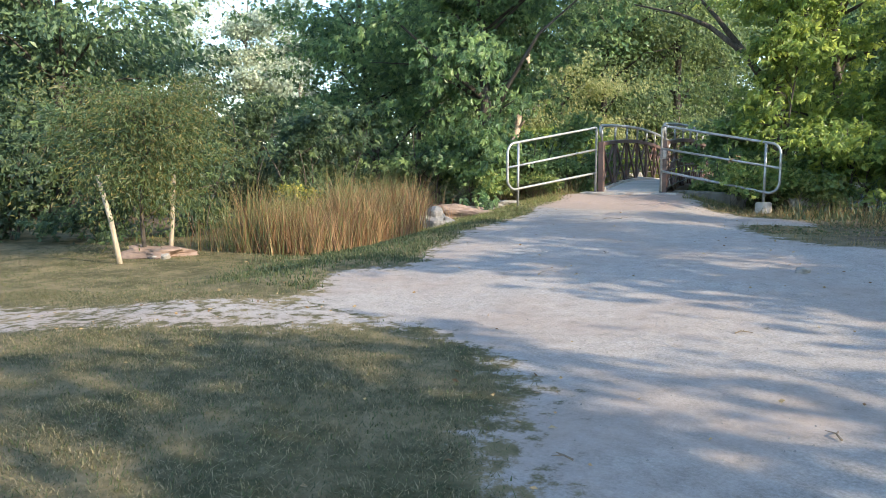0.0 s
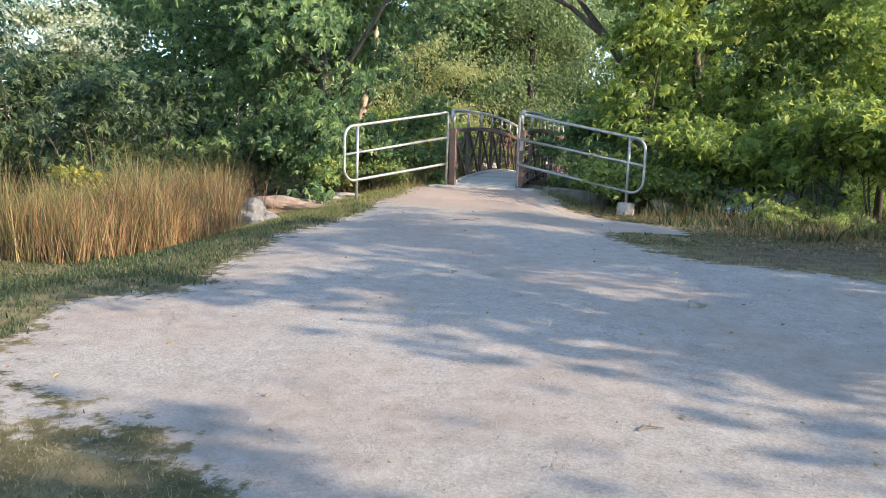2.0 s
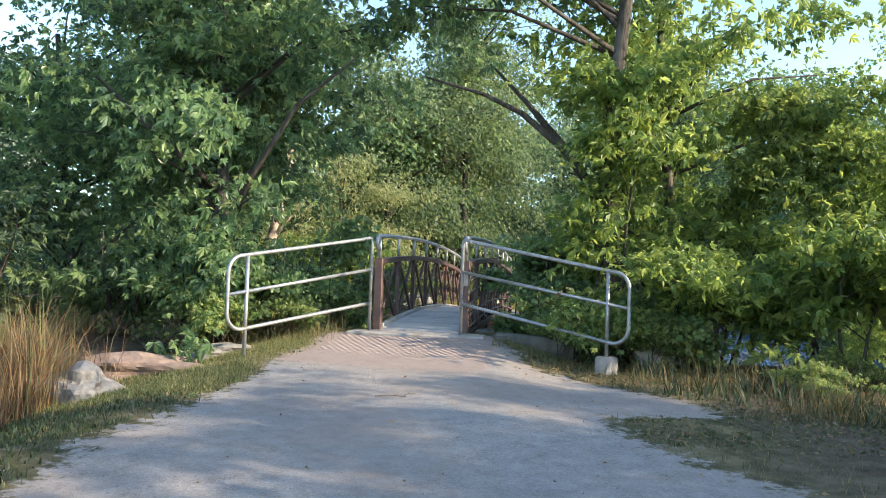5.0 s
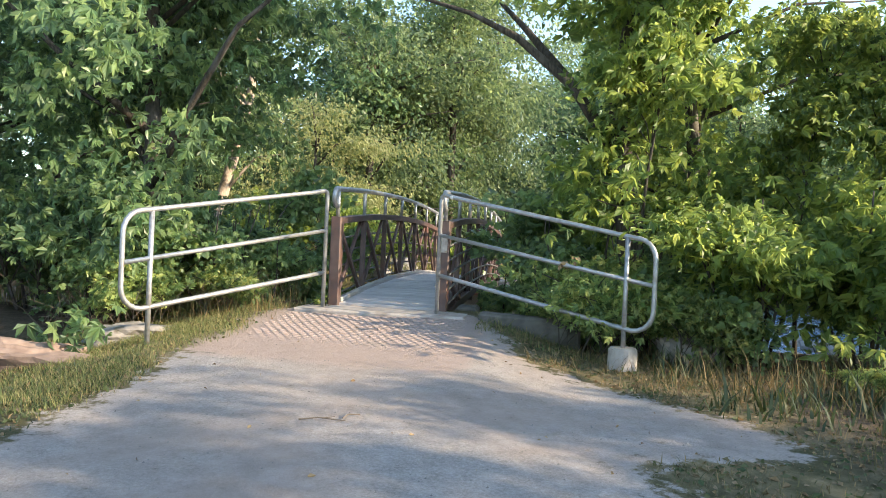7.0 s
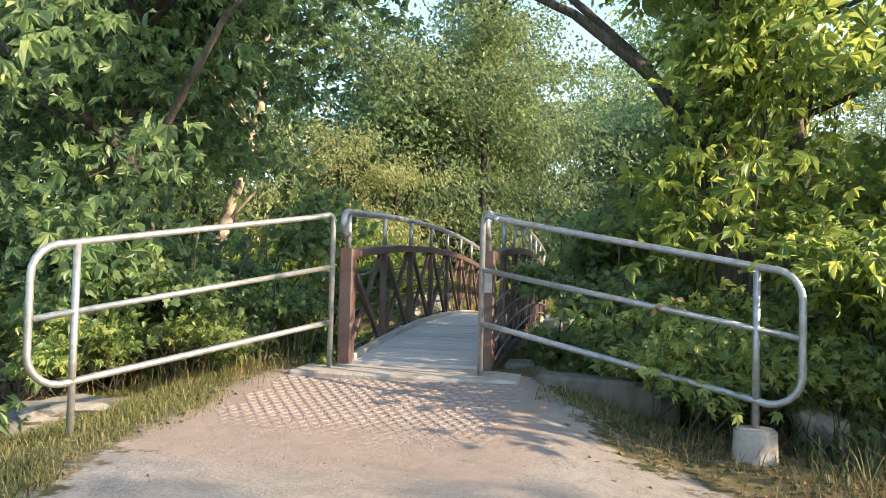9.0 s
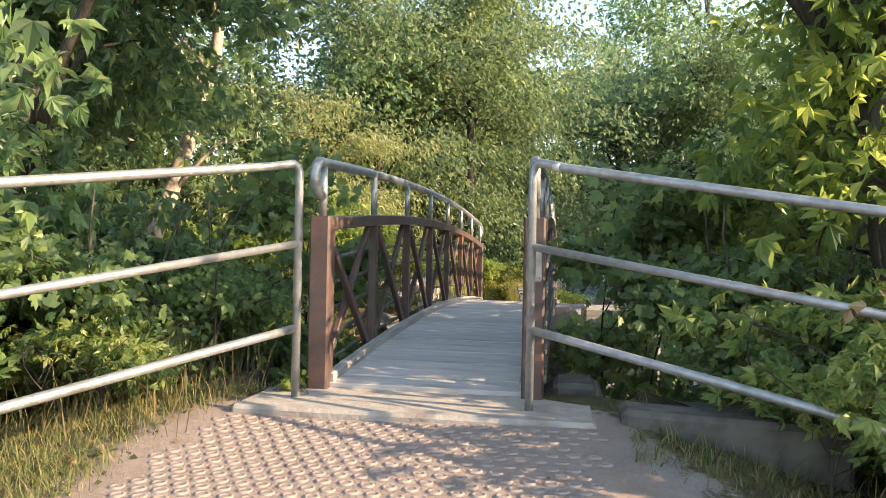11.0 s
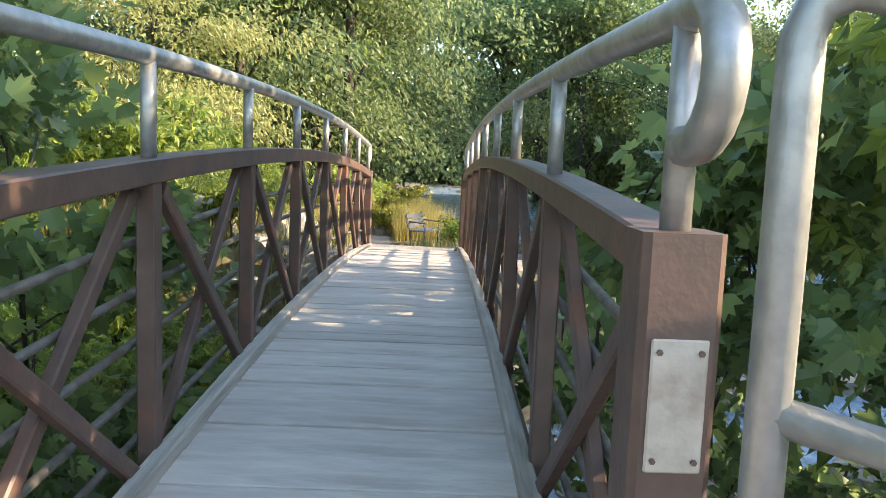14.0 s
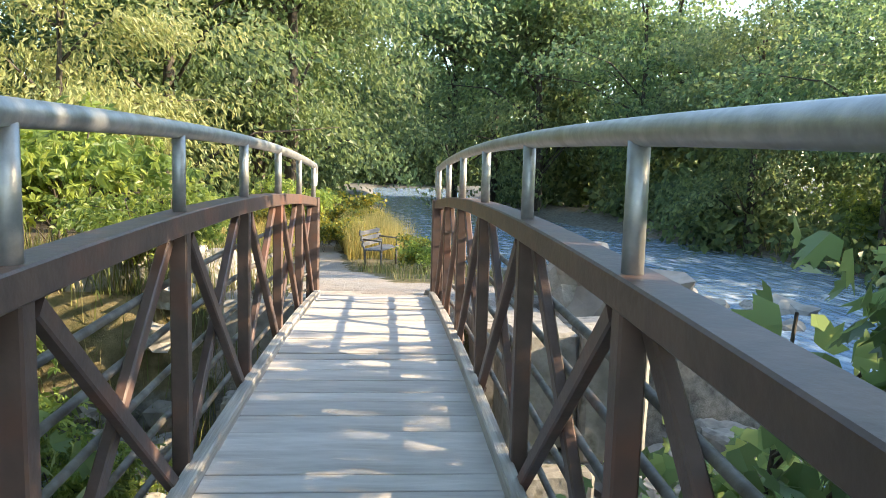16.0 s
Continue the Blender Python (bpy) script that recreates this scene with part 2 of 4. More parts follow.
M_GRASS = leaf_material("grass_blades", [(0.0546, 0.078, 0.0234), (0.0858, 0.101, 0.0351), (0.156, 0.14, 0.0663), (0.234, 0.195, 0.101)], 0.25, 0.7)
# greens darkened to stand for tree shade on the left verge
M_CLOVER_SHADED = leaf_material("shade_dark_clover_and_grass", [(0.024, 0.04, 0.015), (0.036, 0.06, 0.02), (0.055, 0.08, 0.028), (0.1, 0.1, 0.042)], 0.25, 0.6)
M_STRAWMAT = leaf_material("matted_straw", [(0.045, 0.06, 0.025), (0.08, 0.09, 0.04), (0.16, 0.14, 0.07), (0.3, 0.25, 0.14)], 0.2, 0.8)
M_LITTER = leaf_material("leaf_litter", [(0.05, 0.08, 0.028), (0.1, 0.12, 0.045), (0.19, 0.14, 0.07), (0.3, 0.22, 0.12)], 0.25, 0.7)
M_DRYWEED = leaf_material("dry_weeds", [(0.06, 0.075, 0.03), (0.13, 0.115, 0.045), (0.22, 0.165, 0.07), (0.32, 0.225, 0.1)], 0.2, 0.8)
M_TALL = leaf_material("tall_grass", [(0.0842, 0.122, 0.0327), (0.159, 0.178, 0.0561), (0.337, 0.271, 0.122)], 0.25, 0.7)


# ---- mesh helpers ----
def mesh_from(name, verts, tris, mat, smooth=False):
    verts, tris = np.asarray(verts, dtype=np.float32), np.asarray(tris, dtype=np.int32)
    me = bpy.data.meshes.new(name)
    k = tris.shape[1]
    me.vertices.add(len(verts))
    me.vertices.foreach_set("co", verts.ravel())
    me.loops.add(tris.size)
    me.loops.foreach_set("vertex_index", tris.ravel())
    me.polygons.add(len(tris))
    me.polygons.foreach_set("loop_start", np.arange(0, tris.size, k, dtype=np.int32))
    me.polygons.foreach_set("use_smooth", np.full(len(tris), smooth))
    me.materials.append(mat)
    me.update(calc_edges=True)
    me.validate()
    return me


def part(name, bm, mat, parent=None, label="", smooth=False):
    me = bpy.data.meshes.new(name)
    bmesh.ops.recalc_face_normals(bm, faces=bm.faces)
    for f in bm.faces:
        f.smooth = smooth
    bm.to_mesh(me)
    bm.free()
    me.materials.append(mat)
    ob = new(name, me)
    ob.parent = parent
    if label:
        ob["label"] = label
    return ob


def empty(name, m, label, category, group="", kind=""):
    ob = new(name)
    ob.matrix_basis = m
    return tagged(ob, label, category, group, kind)


def tube(pts, r, n=8, bm=None, r_end=None):
    """A round bar along a line of points."""
    bm = bm or bmesh.new()
    pts = [Vector(p) for p in pts]
    rings = []
    up = Vector((0, 0, 1))
    for i, p in enumerate(pts):
        d = (pts[min(i + 1, len(pts) - 1)] - pts[max(i - 1, 0)]).normalized()
        if rings:
            a = (last - d * last.dot(d)).normalized()
        else:
            a = d.cross(up if abs(d.z) < 0.9 else Vector((1, 0, 0))).normalized()
        last = a
        c = d.cross(a)
        rr = r if r_end is None else r + (r_end - r) * i / (len(pts) - 1)
        rings.append([bm.verts.new(p + rr * (math.cos(2 * math.pi * k / n) * a + math.sin(2 * math.pi * k / n) * c)) for k in range(n)])
    for A, B in zip(rings, rings[1:]):
        for k in range(n):
            bm.faces.new((A[k], A[(k + 1) % n], B[(k + 1) % n], B[k]))
    bm.faces.new(rings[0])
    bm.faces.new(rings[-1][::-1])
    return bm


def beam(pts, w, h, bm=None, bevel=0.006):
    """A square bar of width w (across, x) and height h swept along points in the plane of a truss."""
    bm = bm or bmesh.new()
    pts = [Vector(p) for p in pts]
    rings = []
    for i, p in enumerate(pts):
        d = (pts[min(i + 1, len(pts) - 1)] - pts[max(i - 1, 0)]).normalized()
        a = Vector((1, 0, 0)) if abs(d.x) < 0.9 else Vector((0, 1, 0))
        c = d.cross(a).normalized()
        e = min(bevel, w / 3, h / 3)
        prof = [(-w / 2 + e, -h / 2), (w / 2 - e, -h / 2), (w / 2, -h / 2 + e), (w / 2, h / 2 - e), (w / 2 - e, h / 2), (-w / 2 + e, h / 2), (-w / 2, h / 2 - e), (-w / 2, -h / 2 + e)]
        rings.append([bm.verts.new(p + s * a + t * c) for s, t in prof])
    n = 8
    for A, B in zip(rings, rings[1:]):
        for k in range(n):
            bm.faces.new((A[k], A[(k + 1) % n], B[(k + 1) % n], B[k]))
    bm.faces.new(rings[0])
    bm.faces.new(rings[-1][::-1])
    return bm


def block(x0, x1, y0, y1, z0, z1, bevel=0.01, bm=None):
    bm = bm or bmesh.new()
    res = bmesh.ops.create_cube(bm, size=1, matrix=Matrix.LocRotScale(((x0 + x1) / 2, (y0 + y1) / 2, (z0 + z1) / 2), None, (x1 - x0, y1 - y0, z1 - z0)))
    if bevel:
        bmesh.ops.bevel(bm, geom=list({e for v in res["verts"] for e in v.link_edges}), offset=bevel, segments=1, affect='EDGES')
    return bm


def boulder(seed, sx, sy, sz, rough=0.25, cuts=4):
    """An irregular stone, flat-bottomed, its base on z = 0."""
    bm = bmesh.new()
    bmesh.ops.create_icosphere(bm, subdivisions=cuts, radius=1)
    off = Vector((seed * 7.3, seed * 3.1, seed * 1.7))
    for v in bm.verts:
        d = v.co.normalized()
        k = 1 + rough * noise.noise(d * 1.3 + off) * 2 + rough * 0.5 * noise.noise(d * 3.5 + off) + rough * 0.2 * noise.noise(d * 9 + off)
        p = Vector((max(-0.8, min(0.8, d.x)), max(-0.8, min(0.8, d.y)), max(-0.35, min(0.72, d.z)))) * k
        v.co = Vector((p.x * sx, p.y * sy, (p.z + 0.35) * sz))
    return bm


def smooth(a, b, x):
    t = np.clip((np.asarray(x, dtype=float) - a) / (b - a), 0, 1)
    return t * t * (3 - 2 * t)


def wave(x, y, s, seed=0.0):
    """Cheap smooth unevenness between -1 and 1."""
    return (np.sin(x * s + 1.7 * np.sin(y * s * 0.7 + seed) + seed * 2.1) + np.sin(y * s * 1.3 + 1.3 * np.sin(x * s * 0.9 + seed * 1.7)) ) / 2


# ---- the ground ----
PATH_U = [-60, -13, -10.5, -8.5, -5.0, -2.5, -0.6, 0.2, 8.7, 9.4, 13, 17, 60]
PATH_Z = [-0.1, -0.06, 0.0, 0.12, 0.30, 0.42, 0.62, 0.64, 0.64, 0.6, 0.25, -0.28, -0.4]
WATER_Z = -0.85


def height(x, y):
    """The ground's height at x, y (arrays)."""
    x, y = np.asarray(x, dtype=float), np.asarray(y, dtype=float)
    p = np.interp(y, PATH_U, PATH_Z)
    z = p + (np.minimum(p, np.interp(y, [-12, -6, -3, 0], [-0.14, -0.12, 0.1, 0.3])) - p) * smooth(-1.1, -3.2, x) * (y < 8)
    z = z + (np.minimum(p, 0.32) - p) * smooth(0.95, 2.5, x) * (y < 5)
    z = z + 0.02 * wave(x, y, 1.1) + 0.008 * wave(x, y, 4.3, 1.0)
    # the side channel below the bridge and the river on the right
    edge0 = np.where(np.abs(x) < 1.3, 0.12, 0.35 + 0.22 * np.abs(x - 0.2) ** 0.5 + 0.25 * wave(x, y, 1.3, 2.0))
    chan = smooth(edge0, edge0 + 1.1, y) * (1 - smooth(7.6, 8.75, y + 0.3 * wave(x, y, 1.1, 3.0)))
    bank = np.interp(y, [-200, -6, 0, 4, 9, 12, 20, 30, 60, 130, 200], [12.5, 11.5, 8.5, 7.0, 2.6, 2.3, 1.3, -0.9, -2.6, -3.2, -3.2])
    right_bank = np.interp(y, [0, 20, 30, 45, 90], [15, 14, 11.5, 7.5, 7.0])
    river = smooth(0, 2.2, x - bank + 0.4 * wave(x, y, 0.7, 4.0)) * (1 - smooth(0, 3, x - right_bank + 1.2 * wave(x, y, 0.15, 5.0))) * (1 - smooth(92, 98, y))
    wet = np.maximum(chan, river)
    return z * (1 - wet) + wet * (-1.05 + 0.12 * wave(x, y, 2.3, 6.0))


def gravel_mask(x, y):
    """1 on the crushed-stone path, 0 on the lawn."""
    left = np.interp(y, [-40, -14, -12.3, -11.5, -10.9, -10.6, -9.4, -8.6, -7.1, -3.7, -2.6, -1.2, -0.3],
                    [4.0, 2.75, 2.05, 1.6, 0.6, -0.6, -0.95, -0.4, -0.8, -0.95, -1.0, -1.05, -1.0])
    right = np.interp(y, [-40, -8.5, -6.9, -6.0, -5.4, -4.9, -4.5, -4.1, -3.5, -2.5, -1.4, -0.4], [40, 30, 5.0, 3.4, 2.6, 2.45, 2.5, 3.4, 3.2, 2.35, 1.5, 1.05])
    m = np.minimum(smooth(-0.55, 0.4, x - left + 0.12 * wave(x, y, 3.0, 1.5)), smooth(-0.5, 0.4, right - x + 0.15 * wave(x, y, 2.6, 0.5))) * (y < -0.2)
    # the trodden way that leaves to the left
    line = np.interp(x, [-40, -2, 0, 1], [-13.2, -11.75, -10.9, -10.2])
    m = np.maximum(m, 0.58 * smooth(0.95, 0.2, np.abs(y - line + 0.25 * wave(x, y, 1.6, 2.5))) * (x < 1))
    far = smooth(0.75, 0.35, np.abs(x - np.interp(y, [8, 12, 18, 40], [0.0, -0.5, -1.4, -4.0]))) * (y > 8.4) * (y < 40)
    far = np.maximum(far, smooth(11.5, 10.0, y) * (y > 8.4) * smooth(2.0, 1.4, np.abs(x)))
    return np.maximum(m, far)


def axis(*spans):
    out = []
    for a, b, step in spans:
        out += list(np.arange(a, b, step))
    return np.array(out + [spans[-1][1]])


gx = axis((-2500, -200, 230), (-200, -30, 10), (-30, -9, 0.7), (-9, 7, 0.12), (7, 30, 0.7), (30, 200, 10), (200, 2500, 230))
gy = axis((-2500, -200, 230), (-200, -25, 10), (-25, -16, 0.7), (-16, 14, 0.12), (14, 60, 0.7), (60, 200, 8), (200, 2500, 230))
X, Y = np.meshgrid(gx, gy, indexing="ij")
Z = height(X, Y)
nx, ny = X.shape
idx = np.arange(nx * ny).reshape(nx, ny)
quads = np.stack([idx[:-1, :-1], idx[1:, :-1], idx[1:, 1:], idx[:-1, 1:]], -1).reshape(-1, 4)
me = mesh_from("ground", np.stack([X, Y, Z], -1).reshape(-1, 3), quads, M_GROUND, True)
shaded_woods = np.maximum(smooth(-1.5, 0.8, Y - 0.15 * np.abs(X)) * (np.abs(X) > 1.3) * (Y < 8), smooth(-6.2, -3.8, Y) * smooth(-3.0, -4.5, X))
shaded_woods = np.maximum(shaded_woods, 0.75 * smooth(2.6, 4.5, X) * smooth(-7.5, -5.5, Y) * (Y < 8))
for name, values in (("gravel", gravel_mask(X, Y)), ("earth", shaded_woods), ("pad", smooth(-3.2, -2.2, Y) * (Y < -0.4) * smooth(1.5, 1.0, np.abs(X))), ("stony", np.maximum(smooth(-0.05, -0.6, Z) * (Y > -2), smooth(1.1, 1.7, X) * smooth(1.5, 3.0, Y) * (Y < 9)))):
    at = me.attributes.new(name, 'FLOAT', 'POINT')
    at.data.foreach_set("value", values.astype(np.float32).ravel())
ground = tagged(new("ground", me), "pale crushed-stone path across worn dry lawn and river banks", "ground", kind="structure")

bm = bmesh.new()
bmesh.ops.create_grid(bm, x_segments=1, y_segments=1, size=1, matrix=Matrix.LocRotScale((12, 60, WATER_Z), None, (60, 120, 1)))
tagged(part("water", bm, M_WATER), "shallow rippled river water with the sky's reflection coloured in", "river", kind="structure")

# ---- the footbridge ----
SPAN, PANELS, HALF = 8.65, 7, 0.653
PITCH = SPAN / PANELS


def deck_z(y):
    return 0.67 + 0.18 * (1 - ((y - SPAN / 2) / (SPAN / 2)) ** 2)


def rail_z(y):
    return deck_z(y) + 1.362 - 0.042 * (1 - ((y - SPAN / 2) / (SPAN / 2)) ** 2)


def arc(dz, x, y0=0.0, y1=SPAN, n=28):
    return [(x, y0 + (y1 - y0) * i / n, deck_z(y0 + (y1 - y0) * i / n) + dz) for i in range(n + 1)]


bridge = empty("footbridge", pose(0, 0, 0), "arched rust-brown steel truss footbridge with weathered plank deck", "bridge")
for side in (-1, 1):
    x = side * HALF
    truss = part("top_chord", beam(arc(0.98, x + side * 0.012), 0.112, 0.08), M_RUST, bridge, "rust-brown arched steel chord")
    part("bottom_chord", beam(arc(-0.14, x), 0.08, 0.12), M_RUST, bridge)
    for y in (0.0, SPAN):
        d = deck_z(y)
        part("end_post", beam([(x, y, d - 0.3), (x, y, d + 1.03)], 0.128, 0.128, bevel=0.012), M_RUST, bridge, "rust-brown steel end post")
    for k in range(1, PANELS):
        y = k * PITCH
        part("vertical", beam([(x, y, deck_z(y) - 0.12), (x, y, deck_z(y) + 0.95)], 0.065, 0.065), M_RUST, bridge)
    for k in range(PANELS):
        y0, y1 = k * PITCH, (k + 1) * PITCH
        part("diagonal", beam([(x - side * 0.012, y0 + 0.06, deck_z(y0) + 0.92), (x - side * 0.012, y1 - 0.06, deck_z(y1) - 0.06)], 0.04, 0.055), M_RUST, bridge)
        part("diagonal", beam([(x + side * 0.03, y1 - 0.06, deck_z(y1) + 0.92), (x + side * 0.03, y0 + 0.06, deck_z(y0) - 0.06)], 0.04, 0.055), M_RUST, bridge)
    # safety rods outside the truss
    for j in range(5):
        part("safety_rod", tube(arc(0.06 + 0.17 * j, x + side * 0.065, 0.03, SPAN - 0.03, 20), 0.014, 8), M_ROD, bridge, smooth=True)
    # handrail with curled ends
    rail = [(px, py, rail_z(py)) for px, py, pz in arc(0, x, -0.02, SPAN + 0.02, 30)]
    r = 0.1
    for end, sgn in ((0, -1), (-1, 1)):
        px, py, pz = rail[end]
        curl = [(px, py + sgn * (0.04 + r * math.sin(a)), pz - r + r * math.cos(a)) for a in [math.pi * i / 9 for i in range(10)]]
        curl.append((px, py, pz - 2 * r))
        rail = curl[::-1] + rail if end == 0 else rail + curl
    part("handrail", tube(rail, 0.032, 12), M_GALV, bridge, "galvanised steel handrail with curled ends", True)
    for k in range(PANELS + 1):
        y = k * PITCH
        part("rail_post", tube([(x, y, deck_z(y) + 1.0), (x, y, rail_z(y))], 0.025, 12), M_GALV, bridge, smooth=True)
    part("kerb", beam(arc(0.025, side * 0.602, 0.02, SPAN - 0.02), 0.06, 0.07), M_KERB, bridge, "grey weathered timber kerb")
    part("stringer", beam(arc(-0.13, side * 0.4, 0.05, SPAN - 0.05), 0.08, 0.16), M_RUST, bridge)
plate = part("end_plate", block(HALF - 0.044, HALF + 0.044, -0.07, -0.064, deck_z(0) + 0.66, deck_z(0) + 0.87, 0.003), M_PLATE, bridge, "pale scuffed plate on the post")
for dx in (-0.032, 0.032):
    for dz in (0.68, 0.85):
        part("bolt", tube([(HALF + dx, -0.069, deck_z(0) + dz), (HALF + dx, -0.075, deck_z(0) + dz)], 0.005, 6), M_RUST, plate)
for k in range(PANELS + 1):
    y = min(max(k * PITCH, 0.06), SPAN - 0.06)
    part("floor_beam", block(-HALF + 0.04, HALF - 0.04, y - 0.04, y + 0.04, deck_z(y) - 0.33, deck_z(y) - 0.212), M_RUST, bridge)
# planks of three widths, tight against each other but for some open joints
plank_mesh = {}
y = 0.004
while y < SPAN - 0.1:
    wide = random.choice((0.14, 0.215, 0.215, 0.215, 0.235))
    gap = random.choice((0.004, 0.006, 0.012, 0.02, 0.028))
    if wide not in plank_mesh:
        plank = part("deck_plank", block(-0.6, 0.6, -wide / 2, wide / 2, -0.045, 0, 0.003), M_DECK, bridge, "weathered grey deck plank")
        plank_mesh[wide] = plank.data
    else:
        plank = new("deck_plank", plank_mesh[wide])
        plank.parent = bridge
    mid = y + wide / 2
    slope = math.degrees(math.atan((deck_z(mid + 0.05) - deck_z(mid - 0.05)) / 0.1))
    plank.matrix_basis = pose(random.uniform(-0.008, 0.008), mid, deck_z(mid) + random.uniform(-0.004, 0.004), slope + random.uniform(-0.7, 0.7), random.uniform(-0.2, 0.2), random.uniform(-0.12, 0.12))
    y += wide + gap


# ---- abutments and the stamped ramp ----
bm = block(-0.95, 1.0, -0.62, 0.08, -0.6, 0.645, 0.02)
tagged(part("abutment_sill", bm, M_CONC), "worn concrete sill at the bridge end", "sill", kind="structure")
tagged(part("abutment_sill", block(-0.95, 0.95, SPAN - 0.08, SPAN + 0.5, -0.6, 0.635, 0.02), M_CONC), "worn concrete sill at the far bridge end", "sill", kind="structure")

bm = block(1.13, 2.25, -0.5, -0.22, -0.3, 0.7, 0.03)
for v in bm.verts:
    v.co.z -= 0.04 * (v.co.x - 1.13)
tagged(part("retaining_wall", bm, M_OLDCONC), "low stained concrete retaining wall behind the railing", "wall", kind="structure")
tagged(part("concrete_block", block(0.77, 1.04, 0.33, 0.72, -1.0, 0.68, 0.03), M_OLDCONC), "square concrete block beside the bridge end", "concrete block")


def ring_mesh(places):
    """Low round studs with a hollow top, one at each place."""
    verts, faces, n = [], [], 10
    for x, y, z in places:
        k = len(verts)
        for rr, hh in ((0.036, -0.003), (0.031, 0.005), (0.023, 0.005), (0.018, 0.001)):
            verts += [(x + rr * math.cos(2 * math.pi * a / n), y + rr * math.sin(2 * math.pi * a / n), z + hh) for a in range(n)]
        for ring in range(3):
            faces += [(k + ring * n + a, k + ring * n + (a + 1) % n, k + (ring + 1) * n + (a + 1) % n, k + (ring + 1) * n + a) for a in range(n)]
    return mesh_from("stamped_ring", verts, faces, M_PAD, True)


near, rest = [], []
for j in range(28):
    for i in range(22):
        x, y = -1.0 + 0.094 * i + 0.047 * (j % 2) + random.uniform(-0.004, 0.004), -0.67 - 0.074 * j + random.uniform(-0.002, 0.002)
        if not (-0.95 - 0.05 * math.sin(j) < x < 0.98 + 0.06 * math.sin(j * 1.7)) or j > 20:
            continue
        (near if j < 14 and len(near) < 300 else rest).append((x, y, float(height(x, y)) - 0.0013 * max(0, j - 14)))
ramp_rings = tagged(new("stamped_ramp", ring_mesh(rest)), "pinkish ramp surface stamped with raised rings", "ramp paving", kind="structure")
one_ring = ring_mesh([(0, 0, 0)])
for place in near:
    ob = new("ring", one_ring)
    ob.parent = ramp_rings
    ob.matrix_basis = pose(*place)


# ---- the two wing rails ----
def wing_rail(inner, outer, z_in, z_out, base_in, base_out, label):
    """Three sloping bars between two posts, the outer end rounded. z_in and z_out: top, middle and bottom bar at each post."""
    o = Vector((*outer, 0))
    i = Vector((*inner, 0))
    along = (o - i).normalized()
    top = empty("wing_railing", pose(i.x, i.y, base_in), label, "railing", "wing railings")

    def at(d, z):
        p = along * d
        return (p.x, p.y, z - base_in)
    run = (o - i).length
    end = run + 0.28
    slope = (z_out[0] - z_in[0]) / run
    zt, zb = z_out[0] + slope * 0.12, z_out[2] + slope * 0.12
    r = 0.2
    loop = [at(0, base_in), at(0, z_in[0] - 0.05), at(0.012, z_in[0] - 0.015), at(0.05, z_in[0])]
    loop += [at(d, z_in[0] + slope * d) for d in np.linspace(0.2, end - r, 8)]
    zc = z_in[0] + slope * (end - r)
    loop += [at(end - r + r * math.sin(a), zc - r + r * math.cos(a)) for a in np.linspace(0.2, math.pi / 2, 6)]
    sb = (z_out[2] - z_in[2]) / run
    zd = z_in[2] + sb * (end - r)
    loop += [at(end - r + r * math.cos(a), zd + r - r * math.sin(a)) for a in np.linspace(0, math.pi / 2, 6)]
    loop += [at(d, z_in[2] + sb * d) for d in np.linspace(end - r - 0.1, 0.0, 8)]
    part("rail_loop", tube(loop, 0.024, 10), M_GALV, top, smooth=True)
    sm = (z_out[1] - z_in[1]) / run
    part("middle_bar", tube([at(0, z_in[1]), at(end, z_in[1] + sm * end)], 0.022, 10), M_GALV, top, smooth=True)
    part("outer_post", tube([at(run, base_out), at(run, z_out[0])], 0.024, 10), M_GALV, top, smooth=True)
    return top


wing_rail((-0.688, -0.33), (-1.66, -2.38), (1.98, 1.525, 1.04), (1.625, 1.185, 0.745), 0.62, 0.3, "galvanised tube railing with a rounded end in grass")
right_rail = wing_rail((0.65, -0.37), (2.61, -1.38), (1.98, 1.53, 1.08), (1.585, 1.175, 0.71), 0.62, 0.5, "galvanised tube railing standing on a concrete footing")
part("tape_band", tube([(0.115, -0.059, 1.338), (0.15, -0.077, 1.33)], 0.0252, 12), M_TAPE, right_rail, "worn pale band on the top bar", True)
bm = bmesh.new()
bmesh.ops.create_cone(bm, cap_ends=True, segments=20, radius1=0.15, radius2=0.135, depth=0.5, matrix=Matrix.Translation((2.61, -1.38, 0.28)))
bmesh.ops.bevel(bm, geom=[e for e in bm.edges if all(v.co.z > 0.5 for v in e.verts)], offset=0.015, segments=2, affect='EDGES')
tagged(part("concrete_footing", bm, M_CONC, smooth=False), "round cast concrete footing under a railing post", "footing")

# ---- plants ----
rng = np.random.default_rng(5)


def kite_leaves(pos, direction, size, width=0.42):
    """Folded leaves: arrays of places, pointing directions and lengths."""
    n = len(pos)
    d = direction / np.linalg.norm(direction, axis=1, keepdims=True)
    side = np.cross(d, np.array([0, 0, 0.4]) + rng.normal(size=(n, 3)) * 0.8)
    side /= np.linalg.norm(side, axis=1, keepdims=True) + 1e-9
    up = np.cross(side, d)
    s = size[:, None]
    outline = [(0, 0), (-1, 0.45), (0, 1), (1, 0.45)]
    fan = [(0, 2, 1), (0, 3, 2)]
    verts = np.stack([pos + d * s * y + side * s * width * x + up * s * (0.12 * abs(x) - 0.1 * y * y) for x, y in outline], 1).reshape(-1, 3)
    k = np.arange(n)[:, None] * len(outline)
    tris = np.stack([k + list(f) for f in fan], 1).reshape(-1, 3)
    return verts, tris


